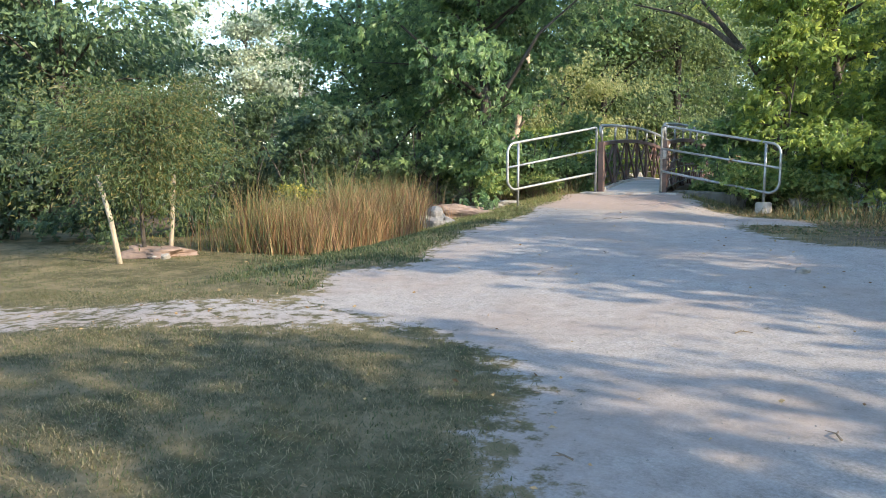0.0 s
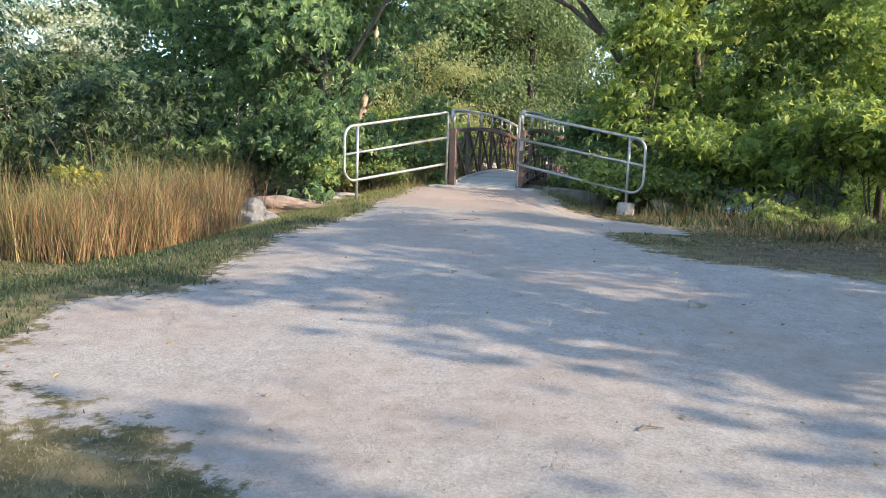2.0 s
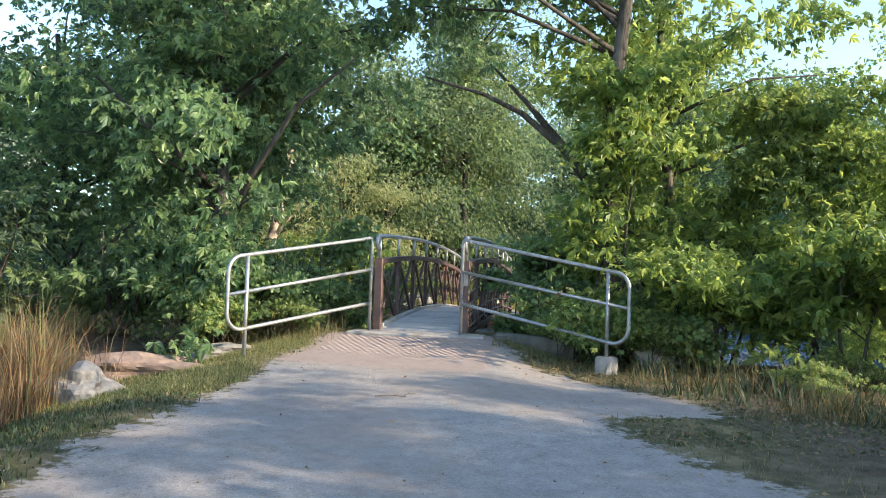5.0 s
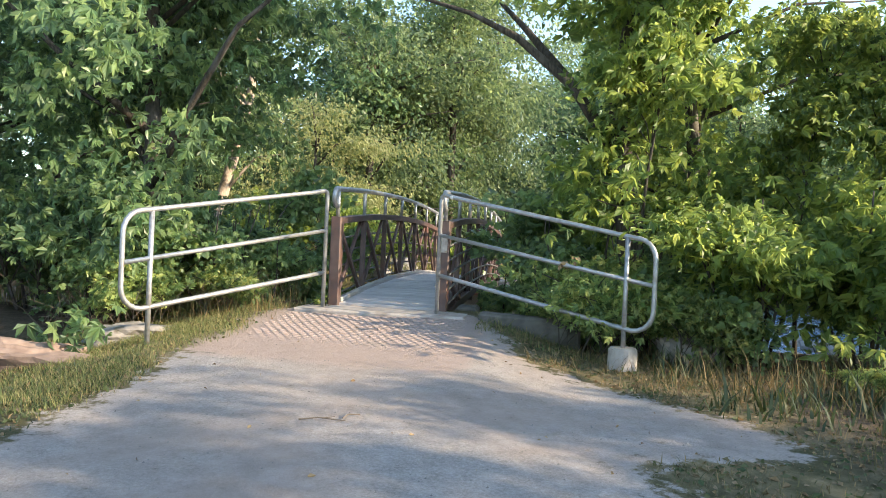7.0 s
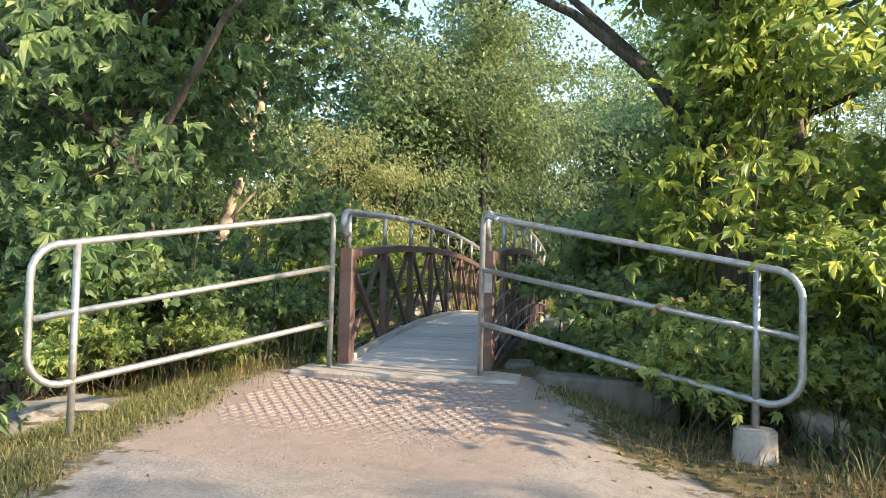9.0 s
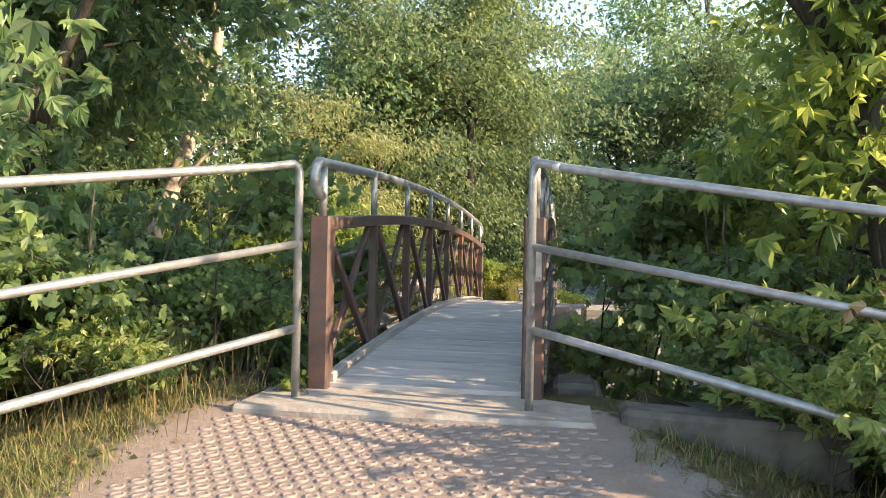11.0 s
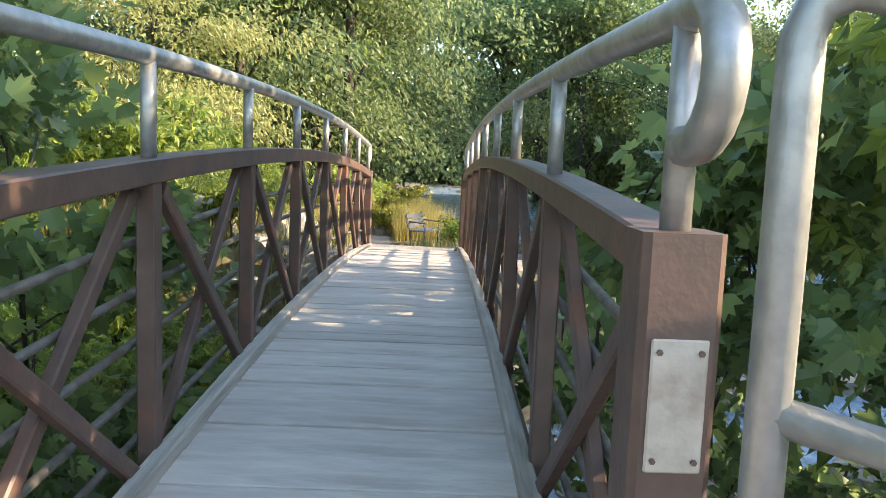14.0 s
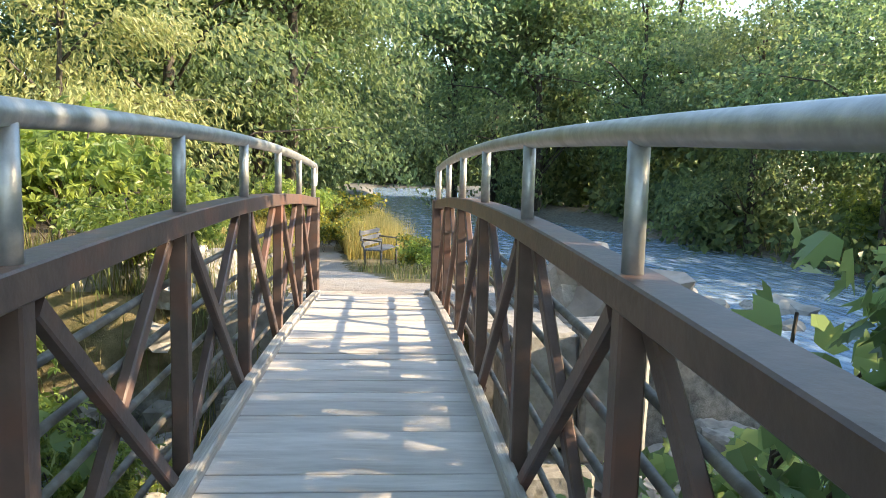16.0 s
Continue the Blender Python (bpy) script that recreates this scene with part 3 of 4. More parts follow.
def spray_leaves(pos, direction, size, width=0.2):
    """Compound leaves: five drooping leaflets that spread from one stalk, laid roughly level."""
    n = len(pos)
    d = direction / np.linalg.norm(direction, axis=1, keepdims=True)
    side = np.cross(d, np.array([0, 0, 1.0]) + 0.9 * rng.normal(size=(n, 3)))
    side /= np.linalg.norm(side, axis=1, keepdims=True) + 1e-9
    up = np.cross(side, d)
    s = size[:, None]
    ring = [pos]
    for turn, long in ((0.0, 1.0), (0.62, 0.82), (-0.62, 0.82), (1.3, 0.6), (-1.3, 0.6)):
        a = turn + rng.normal(size=(n, 1)) * 0.16
        ln = s * long * rng.uniform(0.8, 1.15, (n, 1))
        axis_, perp = d * np.cos(a) + side * np.sin(a), side * np.cos(a) - d * np.sin(a)
        sag = up * ln * rng.uniform(0.05, 0.4, (n, 1))
        ring += [pos + axis_ * ln * 0.55 - perp * ln * width + up * ln * 0.04, pos + axis_ * ln - sag, pos + axis_ * ln * 0.55 + perp * ln * width + up * ln * 0.04]
    verts = np.stack(ring, 1).reshape(-1, 3)
    k = np.arange(n)[:, None] * 16
    tris = np.stack([k + list(f) for j in range(5) for f in ((0, 3 * j + 2, 3 * j + 1), (0, 3 * j + 3, 3 * j + 2))], 1).reshape(-1, 3)
    return verts, tris


def lobed_leaves(pos, direction, size):
    """Five-lobed leaves for the plants that the path passes closely."""
    n = len(pos)
    d = direction / np.linalg.norm(direction, axis=1, keepdims=True)
    side = np.cross(d, rng.normal(size=(n, 3)))
    side /= np.linalg.norm(side, axis=1, keepdims=True) + 1e-9
    up = np.cross(side, d)
    out = [(0, 0), (-0.3, 0.02), (-0.52, 0.4), (-0.26, 0.42), (-0.3, 0.78), (-0.12, 0.68), (0, 1.0), (0.12, 0.68), (0.3, 0.78), (0.26, 0.42), (0.52, 0.4), (0.3, 0.02)]
    s = size[:, None]
    ring = [pos + d * s * y + side * s * x + up * s * 0.25 * abs(x) for x, y in out]
    verts = np.stack(ring, 1).reshape(-1, 3)
    k = np.arange(n)[:, None] * 12
    fan = [(0, 2, 1), (0, 3, 2), (0, 5, 3), (3, 5, 4), (0, 6, 5), (0, 7, 6), (0, 9, 7), (7, 9, 8), (0, 10, 9), (0, 11, 10)]
    tris = np.stack([k + list(f) for f in fan], 1).reshape(-1, 3)
    return verts, tris


def crown_points(clumps, centre, radii, spread, per, hollow=0.35, droop=0.5, seed=0):
    """Boughs set out in an uneven crown, clumps along each bough, and leaves about each clump."""
    g = np.random.default_rng(seed)
    each = 11
    boughs = max(6, clumps // each)
    d = g.normal(size=(boughs, 3))
    d /= np.linalg.norm(d, axis=1, keepdims=True)
    rad = g.uniform(hollow ** 3, 1, size=boughs) ** (1 / 3)
    lumps = 0.95 + 0.25 * np.sin(3.1 * d[:, 0] + seed) * np.sin(2.7 * d[:, 1] + 2 * seed) + 0.18 * np.sin(6 * d[:, 2] + 5 * d[:, 0] + seed)
    heart = np.array(centre) + d * rad[:, None] * lumps[:, None] * np.array(radii) * 0.88
    out = d * np.array([1, 1, 0.35])
    out /= np.linalg.norm(out, axis=1, keepdims=True)
    reach = radii[0] * 0.29
    step = g.normal(size=(boughs * each, 1)) * reach * 0.75
    c = np.repeat(heart, each, 0) + np.repeat(out, each, 0) * step + g.normal(size=(boughs * each, 3)) * reach * np.array([0.55, 0.55, 0.26])
    c[:, 2] -= 0.25 * np.abs(step[:, 0])
    along = np.repeat(np.repeat(out, each, 0), per, 0)
    pos = np.repeat(c, per, 0)
    n = len(pos)
    strand = g.normal(size=(n, 1)) * spread * 0.9
    pos = pos + g.normal(size=(n, 3)) * np.array([1, 1, 0.55]) * spread * 0.62 + along * strand - np.array([0, 0, 0.35]) * np.abs(strand)
    direction = along * 0.6 + g.normal(size=(n, 3)) * 0.55 - np.array([0, 0, droop])
    return c, pos, direction, g


def tree(name, label, tall, base, radius, clumps, per, leaf, mat, bark=M_BARK, trunk_r=0.14, seed=1, spread=0.32, lobed=False, lean=0.0, stems=1, droop=0.5, width=0.42, hollow=0.35, foot=None, clear=2.0, spray=False, line=None, forks=()):
    """A tree or bush with its foot on the origin: tapered trunk and limbs in one mesh, crown of single leaves in another."""
    top = empty(name, pose(0, 0, 0), label, "tree" if tall > 4 else "bush")
    centre = (lean * tall, 0, (tall + base) / 2)
    c, pos, direction, g = crown_points(clumps, centre, (radius, radius, (tall - base) / 2), spread, per, hollow, droop, seed)
    size = leaf * g.uniform(0.65, 1.25, len(pos))
    keep = pos[:, 2] > 0.04
    if foot:
        # kept cut back from the bridge and the way to it
        def free(q):
            x, y = q[:, 0] + foot[0], q[:, 1] + foot[1]
            return ~((np.abs(x) < clear * (1 + 0.12 * np.sin(3 * y))) & (y > -4) & (y < 12) & (q[:, 2] < 4.6)) & ~((np.abs(x) < (1.45 * clear if clear > 1.5 else clear)) & (y > 2.8) & (q[:, 2] < 4.6))
        keep &= free(pos)
        c = c[free(c)]
    v, t = (spray_leaves if spray else lobed_leaves if lobed else lambda p, d, s: kite_leaves(p, d, s, width))(pos[keep], direction[keep], size[keep])
    bm = bmesh.new()
    for s in range(stems):
        a = 2 * math.pi * s / stems + seed
        sx, sy = (0.12 * math.cos(a), 0.12 * math.sin(a)) if stems > 1 else (0, 0)
        reach = tall * 0.82
        pts = [(sx * (1 + 4 * f) + lean * tall * f + 0.06 * math.sin(5 * f + seed) * f * 3, sy * (1 + 4 * f) + 0.05 * math.sin(4 * f + 2 * seed) * f * 3, -0.15 + reach * f) for f in np.linspace(0, 1, 9)]
        if line:
            hs = [p[2] for p in line]
            pts = [tuple(float(np.interp(h, hs, [p[k] for p in line])) for k in range(3)) for h in np.linspace(hs[0], hs[-1], 9)]
            reach = hs[-1]
        tube(pts, trunk_r / stems ** 0.5, 10, bm, trunk_r * (0.4 if line else 0.15))
        for i in range(s, len(c), max(1, len(c) // 22) * stems):
            q = c[i]
            f = min(0.85, max(0.15, (q[2] - 0.5 * radius * 0.6) / reach))
            k = f * 8
            p0 = Vector(pts[int(k)]).lerp(Vector(pts[min(8, int(k) + 1)]), k - int(k))
            mid = p0.lerp(Vector(q), 0.5) + Vector((0, 0, 0.12 * radius))
            tube([p0, mid, Vector(q)], trunk_r * 0.28 / stems ** 0.3, 5, bm, 0.006)
    for limb in forks:
        tube(limb, trunk_r * 0.45, 8, bm, 0.015)
    part("trunk", bm, bark, top, smooth=True)
    crown = new("crown", mesh_from("crown", v, t, mat))
    crown.parent = top
    return top


def plant(src, x, y, s=1.0, turn=0.0, sz=None, label="", sink=0.05):
    """Another one of a kind, set on the ground."""
    ob = copy_thing(src, pose(0, 0, 0))
    z = max(float(height(x, y)), WATER_Z - 0.2)
    ob.matrix_basis = pose(x, y, z - sink, 0, 0, turn) @ Matrix.Diagonal((s, s, sz or s, 1))
    if label:
        ob["label"] = label
    return ob


def move(ob, x, y, s=1.0, turn=0.0):
    ob.matrix_basis = pose(x, y, max(float(height(x, y)), WATER_Z - 0.2) - 0.05, 0, 0, turn) @ Matrix.Diagonal((s, s, s, 1))


# trees close to the bridge
maple = tree("maple_tree", "large leafy green maple with a dark trunk beside the bridge", 12.0, 1.1, 3.5, 450, 25, 0.165, M_MAPLE, foot=(-4.2, 1.5), trunk_r=0.16, seed=3, droop=0.6, spread=0.3, spray=True,
             line=((0, 0, -0.15), (0.1, 0, 1.2), (0.35, -0.1, 2.8), (0.1, 0.2, 4.3), (-0.3, 0.4, 9.5)), forks=([(0.35, -0.1, 2.8), (1.0, -0.5, 3.8), (1.9, -0.9, 4.9), (3.0, -1.2, 5.6)], [(0.2, 0, 3.6), (-0.8, -0.7, 4.6), (-2.0, -1.3, 5.8)]))
move(maple, -4.2, 1.5)
slender = tree("maple_tree", "slender green maple with a peeling pale trunk", 12.5, 3.2, 2.5, 330, 26, 0.16, M_MAPLE, M_PALEBARK, foot=(-4.35, 3.7), trunk_r=0.14, seed=5, droop=0.6, spread=0.28, spray=True,
               line=((0, 0, -0.2), (0.02, 0.1, 2.0), (0.12, 1.0, 3.6), (-0.3, 2.8, 5.6), (-0.4, 3.4, 9.0)))
move(slender, -4.35, 3.7)
bright = tree("maple_tree", "sunlit yellow-green young maple on the river bank", 11.0, 0.6, 2.5, 380, 22, 0.16, M_BRIGHT, lean=-0.05, foot=(4.1, 2.2), trunk_r=0.15, seed=8, droop=0.6, spread=0.28, spray=True)
move(bright, 4.1, 2.2)
forked = tree("maple_tree", "old maple with a thick dark forked trunk by the railing", 10.0, 4.6, 2.6, 180, 20, 0.16, M_MAPLE, lean=-0.22, foot=(2.85, 0.4), clear=1.2, trunk_r=0.17, seed=9, droop=0.6, spread=0.28, spray=True, hollow=0.5,
              line=((0.05, 0, -0.2), (0, 0, 1.4), (-0.3, 0.1, 2.5), (-0.1, 0.3, 4.0), (0.3, 0.4, 8.0)), forks=([(-0.32, 0.1, 2.45), (-0.8, 0.15, 3.15), (-1.5, 0.2, 3.75), (-2.1, 0.2, 4.05), (-3.0, 0.1, 4.3)], [(-0.8, 0.15, 3.15), (-1.4, 0.8, 4.0), (-2.2, 1.6, 5.0)]))
move(forked, 2.85, 0.4)
plant(maple, -8.6, 3.6, 0.8, 60)
plant(maple, -8.0, 8.4, 0.85, 150)
plant(bright, 7.0, 1.2, 0.5, 70)
plant(bright, 8.0, 3.4, 0.55, 10)
pole = tree("maple_sapling", "sunlit maple sapling with a thin brown stem", 5.4, 2.2, 0.9, 99, 14, 0.14, M_BRIGHT, foot=(2.95, 0.2), clear=1.3, trunk_r=0.03, seed=10, droop=0.6, spread=0.24, spray=True)
move(pole, 2.95, 0.2)
plant(pole, 5.6, 0.6, 0.95, 120)
plant(pole, 4.9, 1.0, 0.95, 40)
# added out of view, sized only to throw shade on the deck
plant(bright, 8.4, 6.4, 0.43, 200)

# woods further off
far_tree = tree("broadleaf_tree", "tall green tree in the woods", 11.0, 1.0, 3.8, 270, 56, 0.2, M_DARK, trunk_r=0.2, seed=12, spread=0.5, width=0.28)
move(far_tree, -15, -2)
far_light = tree("broadleaf_tree", "sunlit green tree in the woods", 10.0, 0.6, 3.6, 280, 60, 0.16, M_MIDLIT, trunk_r=0.18, seed=14, spread=0.48, width=0.3)
move(far_light, -4.9, 30, 1.6)
far_mid = tree("broadleaf_tree", "mid-green tree in the woods", 10.5, 0.7, 3.7, 270, 58, 0.18, M_MAPLE, trunk_r=0.18, seed=17, spread=0.5, width=0.3)
move(far_mid, -10.5, 10.5)
for x, y, s, a in ((-18.5, 2.0, 0.8, 40), (-23, 4, 0.8, 200), (-22, -3.5, 0.9, 20), (-26, -8, 0.9, 260), (-19.5, -9.5, 0.8, 320), (-12, 17, 0.9, 15)):
    plant(far_tree, x, y, s, a)
for x, y, s, a in ((-9.5, 33, 1.3, 60), (-6.6, 24, 1.45, 150), (-4.6, 36, 1.5, 120), (-6, 46, 1.6, 10), (13.4, 27, 1.0, 200), (15.5, 14, 0.9, 90), (1.5, 99, 3.5, 20), (9.5, 47, 1.9, 0), (5.5, 62, 2.2, 40), (15.5, 5.5, 0.82, 30), (9, 100, 3.4, 70)):
    plant(far_light, x, y, s, a)
for x, y, s, a in ((-13, 25, 1.1, 220), (15.3, 10.5, 0.92, 10), (14.4, 21, 0.98, 300), (12.2, 36, 1.3, 80), (11, 52, 2.5, 10), (8.5, 60, 2.5, 100), (-7, 60, 1.9, 45), (17, 44, 1.6, 120), (19, 36, 1.5, 30), (20.5, 30, 1.4, 250), (-9.5, 28, 1.6, 70)):
    plant(far_mid, x, y, s, a)
tall_tree = tree("broadleaf_tree", "tall high-crowned green tree on the far bank", 16.0, 4.2, 4.8, 330, 56, 0.19, M_MIDLIT, trunk_r=0.22, seed=19, spread=0.55, width=0.3)
move(tall_tree, -3.4, 28, 1.25)
plant(tall_tree, -4.6, 40, 1.2, 60)
poplar = tree("silver_poplar", "pale silvery poplar with a white trunk", 12.5, 1.5, 2.4, 330, 56, 0.18, M_SILVER, M_PALEBARK, trunk_r=0.16, seed=21, spread=0.4)
move(poplar, -29.3, 22.3, 1.28)
plant(poplar, -33.5, 20.5, 1.1, 100)
plant(poplar, -29.5, 28, 1.15, 220)
willow = tree("pale_willow", "pale yellow-green willow in sun", 7.5, 0.5, 3.0, 260, 60, 0.17, M_PALE, trunk_r=0.15, seed=23, spread=0.42, width=0.2, droop=0.9)
move(willow, -6.9, 17.3)

# the closed edge of the woods, far off on all sides: undergrowth and crowns that cannot be told apart
def woods(name, label, spans, mat):
    pos = []
    for x0, x1, y0, y1, tall, n in spans:
        k = n // 40
        c = np.stack([rng.uniform(x0, x1, k), rng.uniform(y0, y1, k), rng.beta(1.1, 1.5, k)], 1)
        c[:, 2] = height(c[:, 0], c[:, 1]) + c[:, 2] * tall * (0.75 + 0.25 * wave(c[:, 0], c[:, 1], 0.5, 3.0))
        q = np.repeat(c, 40, 0)
        pos.append(q + rng.normal(size=q.shape) * np.array([0.7, 0.7, 0.45]))
    pos = np.concatenate(pos)
    pos = pos[pos[:, 2] > height(pos[:, 0], pos[:, 1])]
    v, t = kite_leaves(pos, rng.normal(size=pos.shape) - np.array([0, 0, 0.5]), rng.uniform(0.2, 0.42, len(pos)) * (1 + np.clip(pos[:, 1] - 25, 0, 80) / 40), 0.36)
    return tagged(new(name, mesh_from(name, v, t, mat)), label, "woods", kind="stuff")


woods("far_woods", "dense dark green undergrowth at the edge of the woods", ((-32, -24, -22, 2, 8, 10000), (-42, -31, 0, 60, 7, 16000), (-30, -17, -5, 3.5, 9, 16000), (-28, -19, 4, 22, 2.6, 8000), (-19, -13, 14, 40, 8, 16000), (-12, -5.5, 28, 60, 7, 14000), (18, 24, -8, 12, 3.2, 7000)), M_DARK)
woods("far_woods", "green undergrowth along the far river bank", ((13.6, 15.5, 5, 26, 2.0, 4500), (12.2, 14.5, 26, 42, 2.6, 3600), (16.5, 21, 12, 30, 7, 8000), (13.5, 19, 28, 50, 8, 10000), (9.5, 16, 48, 68, 9, 12000), (-12, 16, 97, 104, 16, 26000), (-7, -4, 34, 50, 3.5, 5000), (-10, -5.5, 44, 90, 7, 10000)), M_MIDLIT)

# the trees beyond the open ground on the right, which shade the path
shade = tree("broadleaf_tree", "green tree beside the open gravel", 5.4, 0.9, 2.1, 120, 26, 0.19, M_MAPLE, trunk_r=0.12, seed=31, spread=0.34)
move(shade, 11.5, -17.5)
for x, y, s, a in ((11, -14.4, 1.0, 50), (13.5, -11.6, 1.05, 100), (10.6, -9.2, 1.0, 200), (13.5, -8.0, 1.15, 300), (13.5, -21, 1.1, 20)):
    plant(shade, x, y, s, a)

plant(bright, 11.0, -6.4, 0.6, 90, label="dense green tree beside the open gravel")
plant(bright, 12.2, -5.5, 0.62, 150, label="dense green tree beside the open gravel")
plant(bright, 11.4, -7.3, 0.6, 40, label="dense green tree beside the open gravel")

# bushes
bush = tree("leafy_bush", "dense green bush on the bank", 2.3, 0.0, 1.15, 120, 16, 0.15, M_MAPLE, trunk_r=0.05, droop=0.6, seed=41, spread=0.22, stems=4, spray=True)
move(bush, -3.0, 1.2)
for x, y, s, a in ((-3.4, 0.2, 0.9, 80), (-4.8, 0.2, 1.0, 140)):
    plant(bush, x, y, s, a)
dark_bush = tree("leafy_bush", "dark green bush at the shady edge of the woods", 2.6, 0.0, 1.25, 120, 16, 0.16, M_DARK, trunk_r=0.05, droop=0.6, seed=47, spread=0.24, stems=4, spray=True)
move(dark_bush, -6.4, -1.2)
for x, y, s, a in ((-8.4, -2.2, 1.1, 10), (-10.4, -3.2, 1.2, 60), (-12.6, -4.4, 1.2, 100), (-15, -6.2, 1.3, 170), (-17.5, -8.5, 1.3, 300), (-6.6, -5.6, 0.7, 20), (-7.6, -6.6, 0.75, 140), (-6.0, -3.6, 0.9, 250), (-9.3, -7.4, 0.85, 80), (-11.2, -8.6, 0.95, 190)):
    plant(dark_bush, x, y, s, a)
river_bush = tree("leafy_bush", "sunlit yellow-green bush on the bank", 2.4, 0.0, 1.2, 120, 16, 0.15, M_BRIGHT, trunk_r=0.05, droop=0.6, seed=44, spread=0.22, stems=4, spray=True)
move(river_bush, 4.3, 0.6)
# left-bank copies take the brighter leaf colour to look sunlit
for x, y, s, a in ((5.6, -0.6, 1.05, 70), (7.6, -0.8, 1.0, 150), (9.6, -1.2, 0.9, 220), (-4.0, 10.2, 1.15, 30), (-5.6, 11.8, 1.2, 100), (-3.2, 12.5, 0.7, 200), (-3.0, 4.8, 0.75, 50), (-3.6, 7.2, 0.85, 250), (-2.4, 8.9, 0.6, 0), (-4.8, 5.9, 0.9, 60), (-5.4, 8.4, 1.0, 160), (-2.3, 6.3, 0.55, 290), (-2.9, 2.9, 0.8, 130), (3.9, -0.6, 0.85, 10), (5.2, -0.1, 0.8, 80), (6.6, -0.3, 0.9, 200), (-2.6, 22, 1.0, 60), (0.95, 15.6, 0.36, 140), (14.5, 14, 0.9, 20), (15, 22, 1.1, 90)):
    plant(river_bush, x, y, s, a)
near_bush = tree("maple_bush", "dark-leaved maple bush hanging against the railing", 2.1, 0.0, 0.85, 100, 40, 0.085, M_NEAR, trunk_r=0.04, seed=51, spread=0.2, stems=4, lobed=True)
move(near_bush, 2.35, 0.95)
for x, y, s, a in ((2.7, 3.0, 0.95, 120), (2.8, 1.5, 1.0, 60), (3.1, 0.2, 0.85, 250), (2.2, 0.12, 0.6, 45), (2.6, -0.3, 0.5, 160), (-1.75, 0.45, 0.7, 300), (-2.4, 0.3, 0.95, 80), (-3.3, -0.4, 0.85, 200), (3.7, -0.3, 0.9, 310)):
    plant(near_bush, x, y, s, a)

ash_bush = tree("maple_bush", "young ash-leaved maple pushing through the railing", 1.15, 0.05, 0.62, 90, 15, 0.09, M_ASH, trunk_r=0.02, seed=55, spread=0.12, stems=5, spray=True, droop=0.4)
move(ash_bush, 2.25, -0.72, 0.9)
for x, y, s, a in ((2.75, -0.75, 0.9, 70), (2.4, -0.2, 1.2, 150), (3.3, -0.9, 0.8, 30), (-1.9, -0.45, 0.7, 200), (-2.6, -0.9, 0.85, 310)):
    plant(ash_bush, x, y, s, a)

overhang = tree("maple_bush", "maple sapling leaning over the bridge railing", 3.5, 0.9, 1.05, 140, 34, 0.12, M_NEAR, trunk_r=0.035, seed=53, spread=0.2, stems=3, lobed=True, foot=(1.62, 2.6), clear=0.8, hollow=0.25)
move(overhang, 1.62, 2.6)
overhang = tree("maple_bush", "maple sapling hanging over the handrail", 3.8, 0.8, 1.15, 120, 34, 0.12, M_NEAR, trunk_r=0.035, seed=57, spread=0.2, stems=3, lobed=True, foot=(-1.75, 1.75), clear=0.78, hollow=0.6)
move(overhang, -1.75, 1.75)

# the staked young tree on the lawn
sapling = tree("young_tree", "staked young tree with feathery yellowing leaves", 3.1, 0.15, 1.15, 360, 56, 0.07, M_GOLD, trunk_r=0.035, seed=61, spread=0.26, width=0.16, hollow=0.1)
move(sapling, -5.1, -8.2)
for (x0, y0), (x1, y1), h in (((-4.75, -8.9), (-4.99, -9.02), 1.15), ((-4.95, -7.9), (-4.86, -7.86), 1.15)):
    z = float(height(x0, y0))
    bm = tube([(x0, y0, z - 0.2), ((x0 + x1) / 2 + 0.01, (y0 + y1) / 2, z + h / 2), (x1, y1, z + h)], 0.036, 7, None, 0.03)
    tagged(part("tree_stake", bm, M_STAKE, smooth=True), "rough leaning wooden stake beside the young tree", "stake", "tree stakes")


# grasses and reeds
def blades(name, label, pos, tall, width, mat, bend=0.35, category="grass"):
    n = len(pos)
    a = rng.uniform(0, 2 * np.pi, n)
    side = np.stack([np.cos(a), np.sin(a), 0 * a], 1) * (width * rng.uniform(0.6, 1.3, n))[:, None]
    out = np.stack([np.cos(a + 1.5 + rng.normal(0, 0.5, n)), np.sin(a + 1.5), 0 * a], 1) * (tall * bend * rng.uniform(0.1, 1, n))[:, None]
    up = np.stack([0 * a, 0 * a, tall], 1)
    v = np.stack([pos - side, pos + side, pos + up * 0.6 + out * 0.4 + side * 0.7, pos + up * 0.6 + out * 0.4 - side * 0.7, pos + up + out], 1).reshape(-1, 3)
    k = np.arange(n)[:, None] * 5
    t = np.stack([k + [0, 1, 2], k + [0, 2, 3], k + [3, 2, 4]], 1).reshape(-1, 3)
    return tagged(new(name, mesh_from(name, v, t, mat)), label, category, kind="stuff")


def scatter(n, x0, x1, y0, y1, keep):
    x, y = rng.uniform(x0, x1, n), rng.uniform(y0, y1, n)
    k = keep(x, y) > rng.uniform(0, 1, n)
    x, y = x[k], y[k]
    return np.stack([x, y, height(x, y) - 0.005], 1)


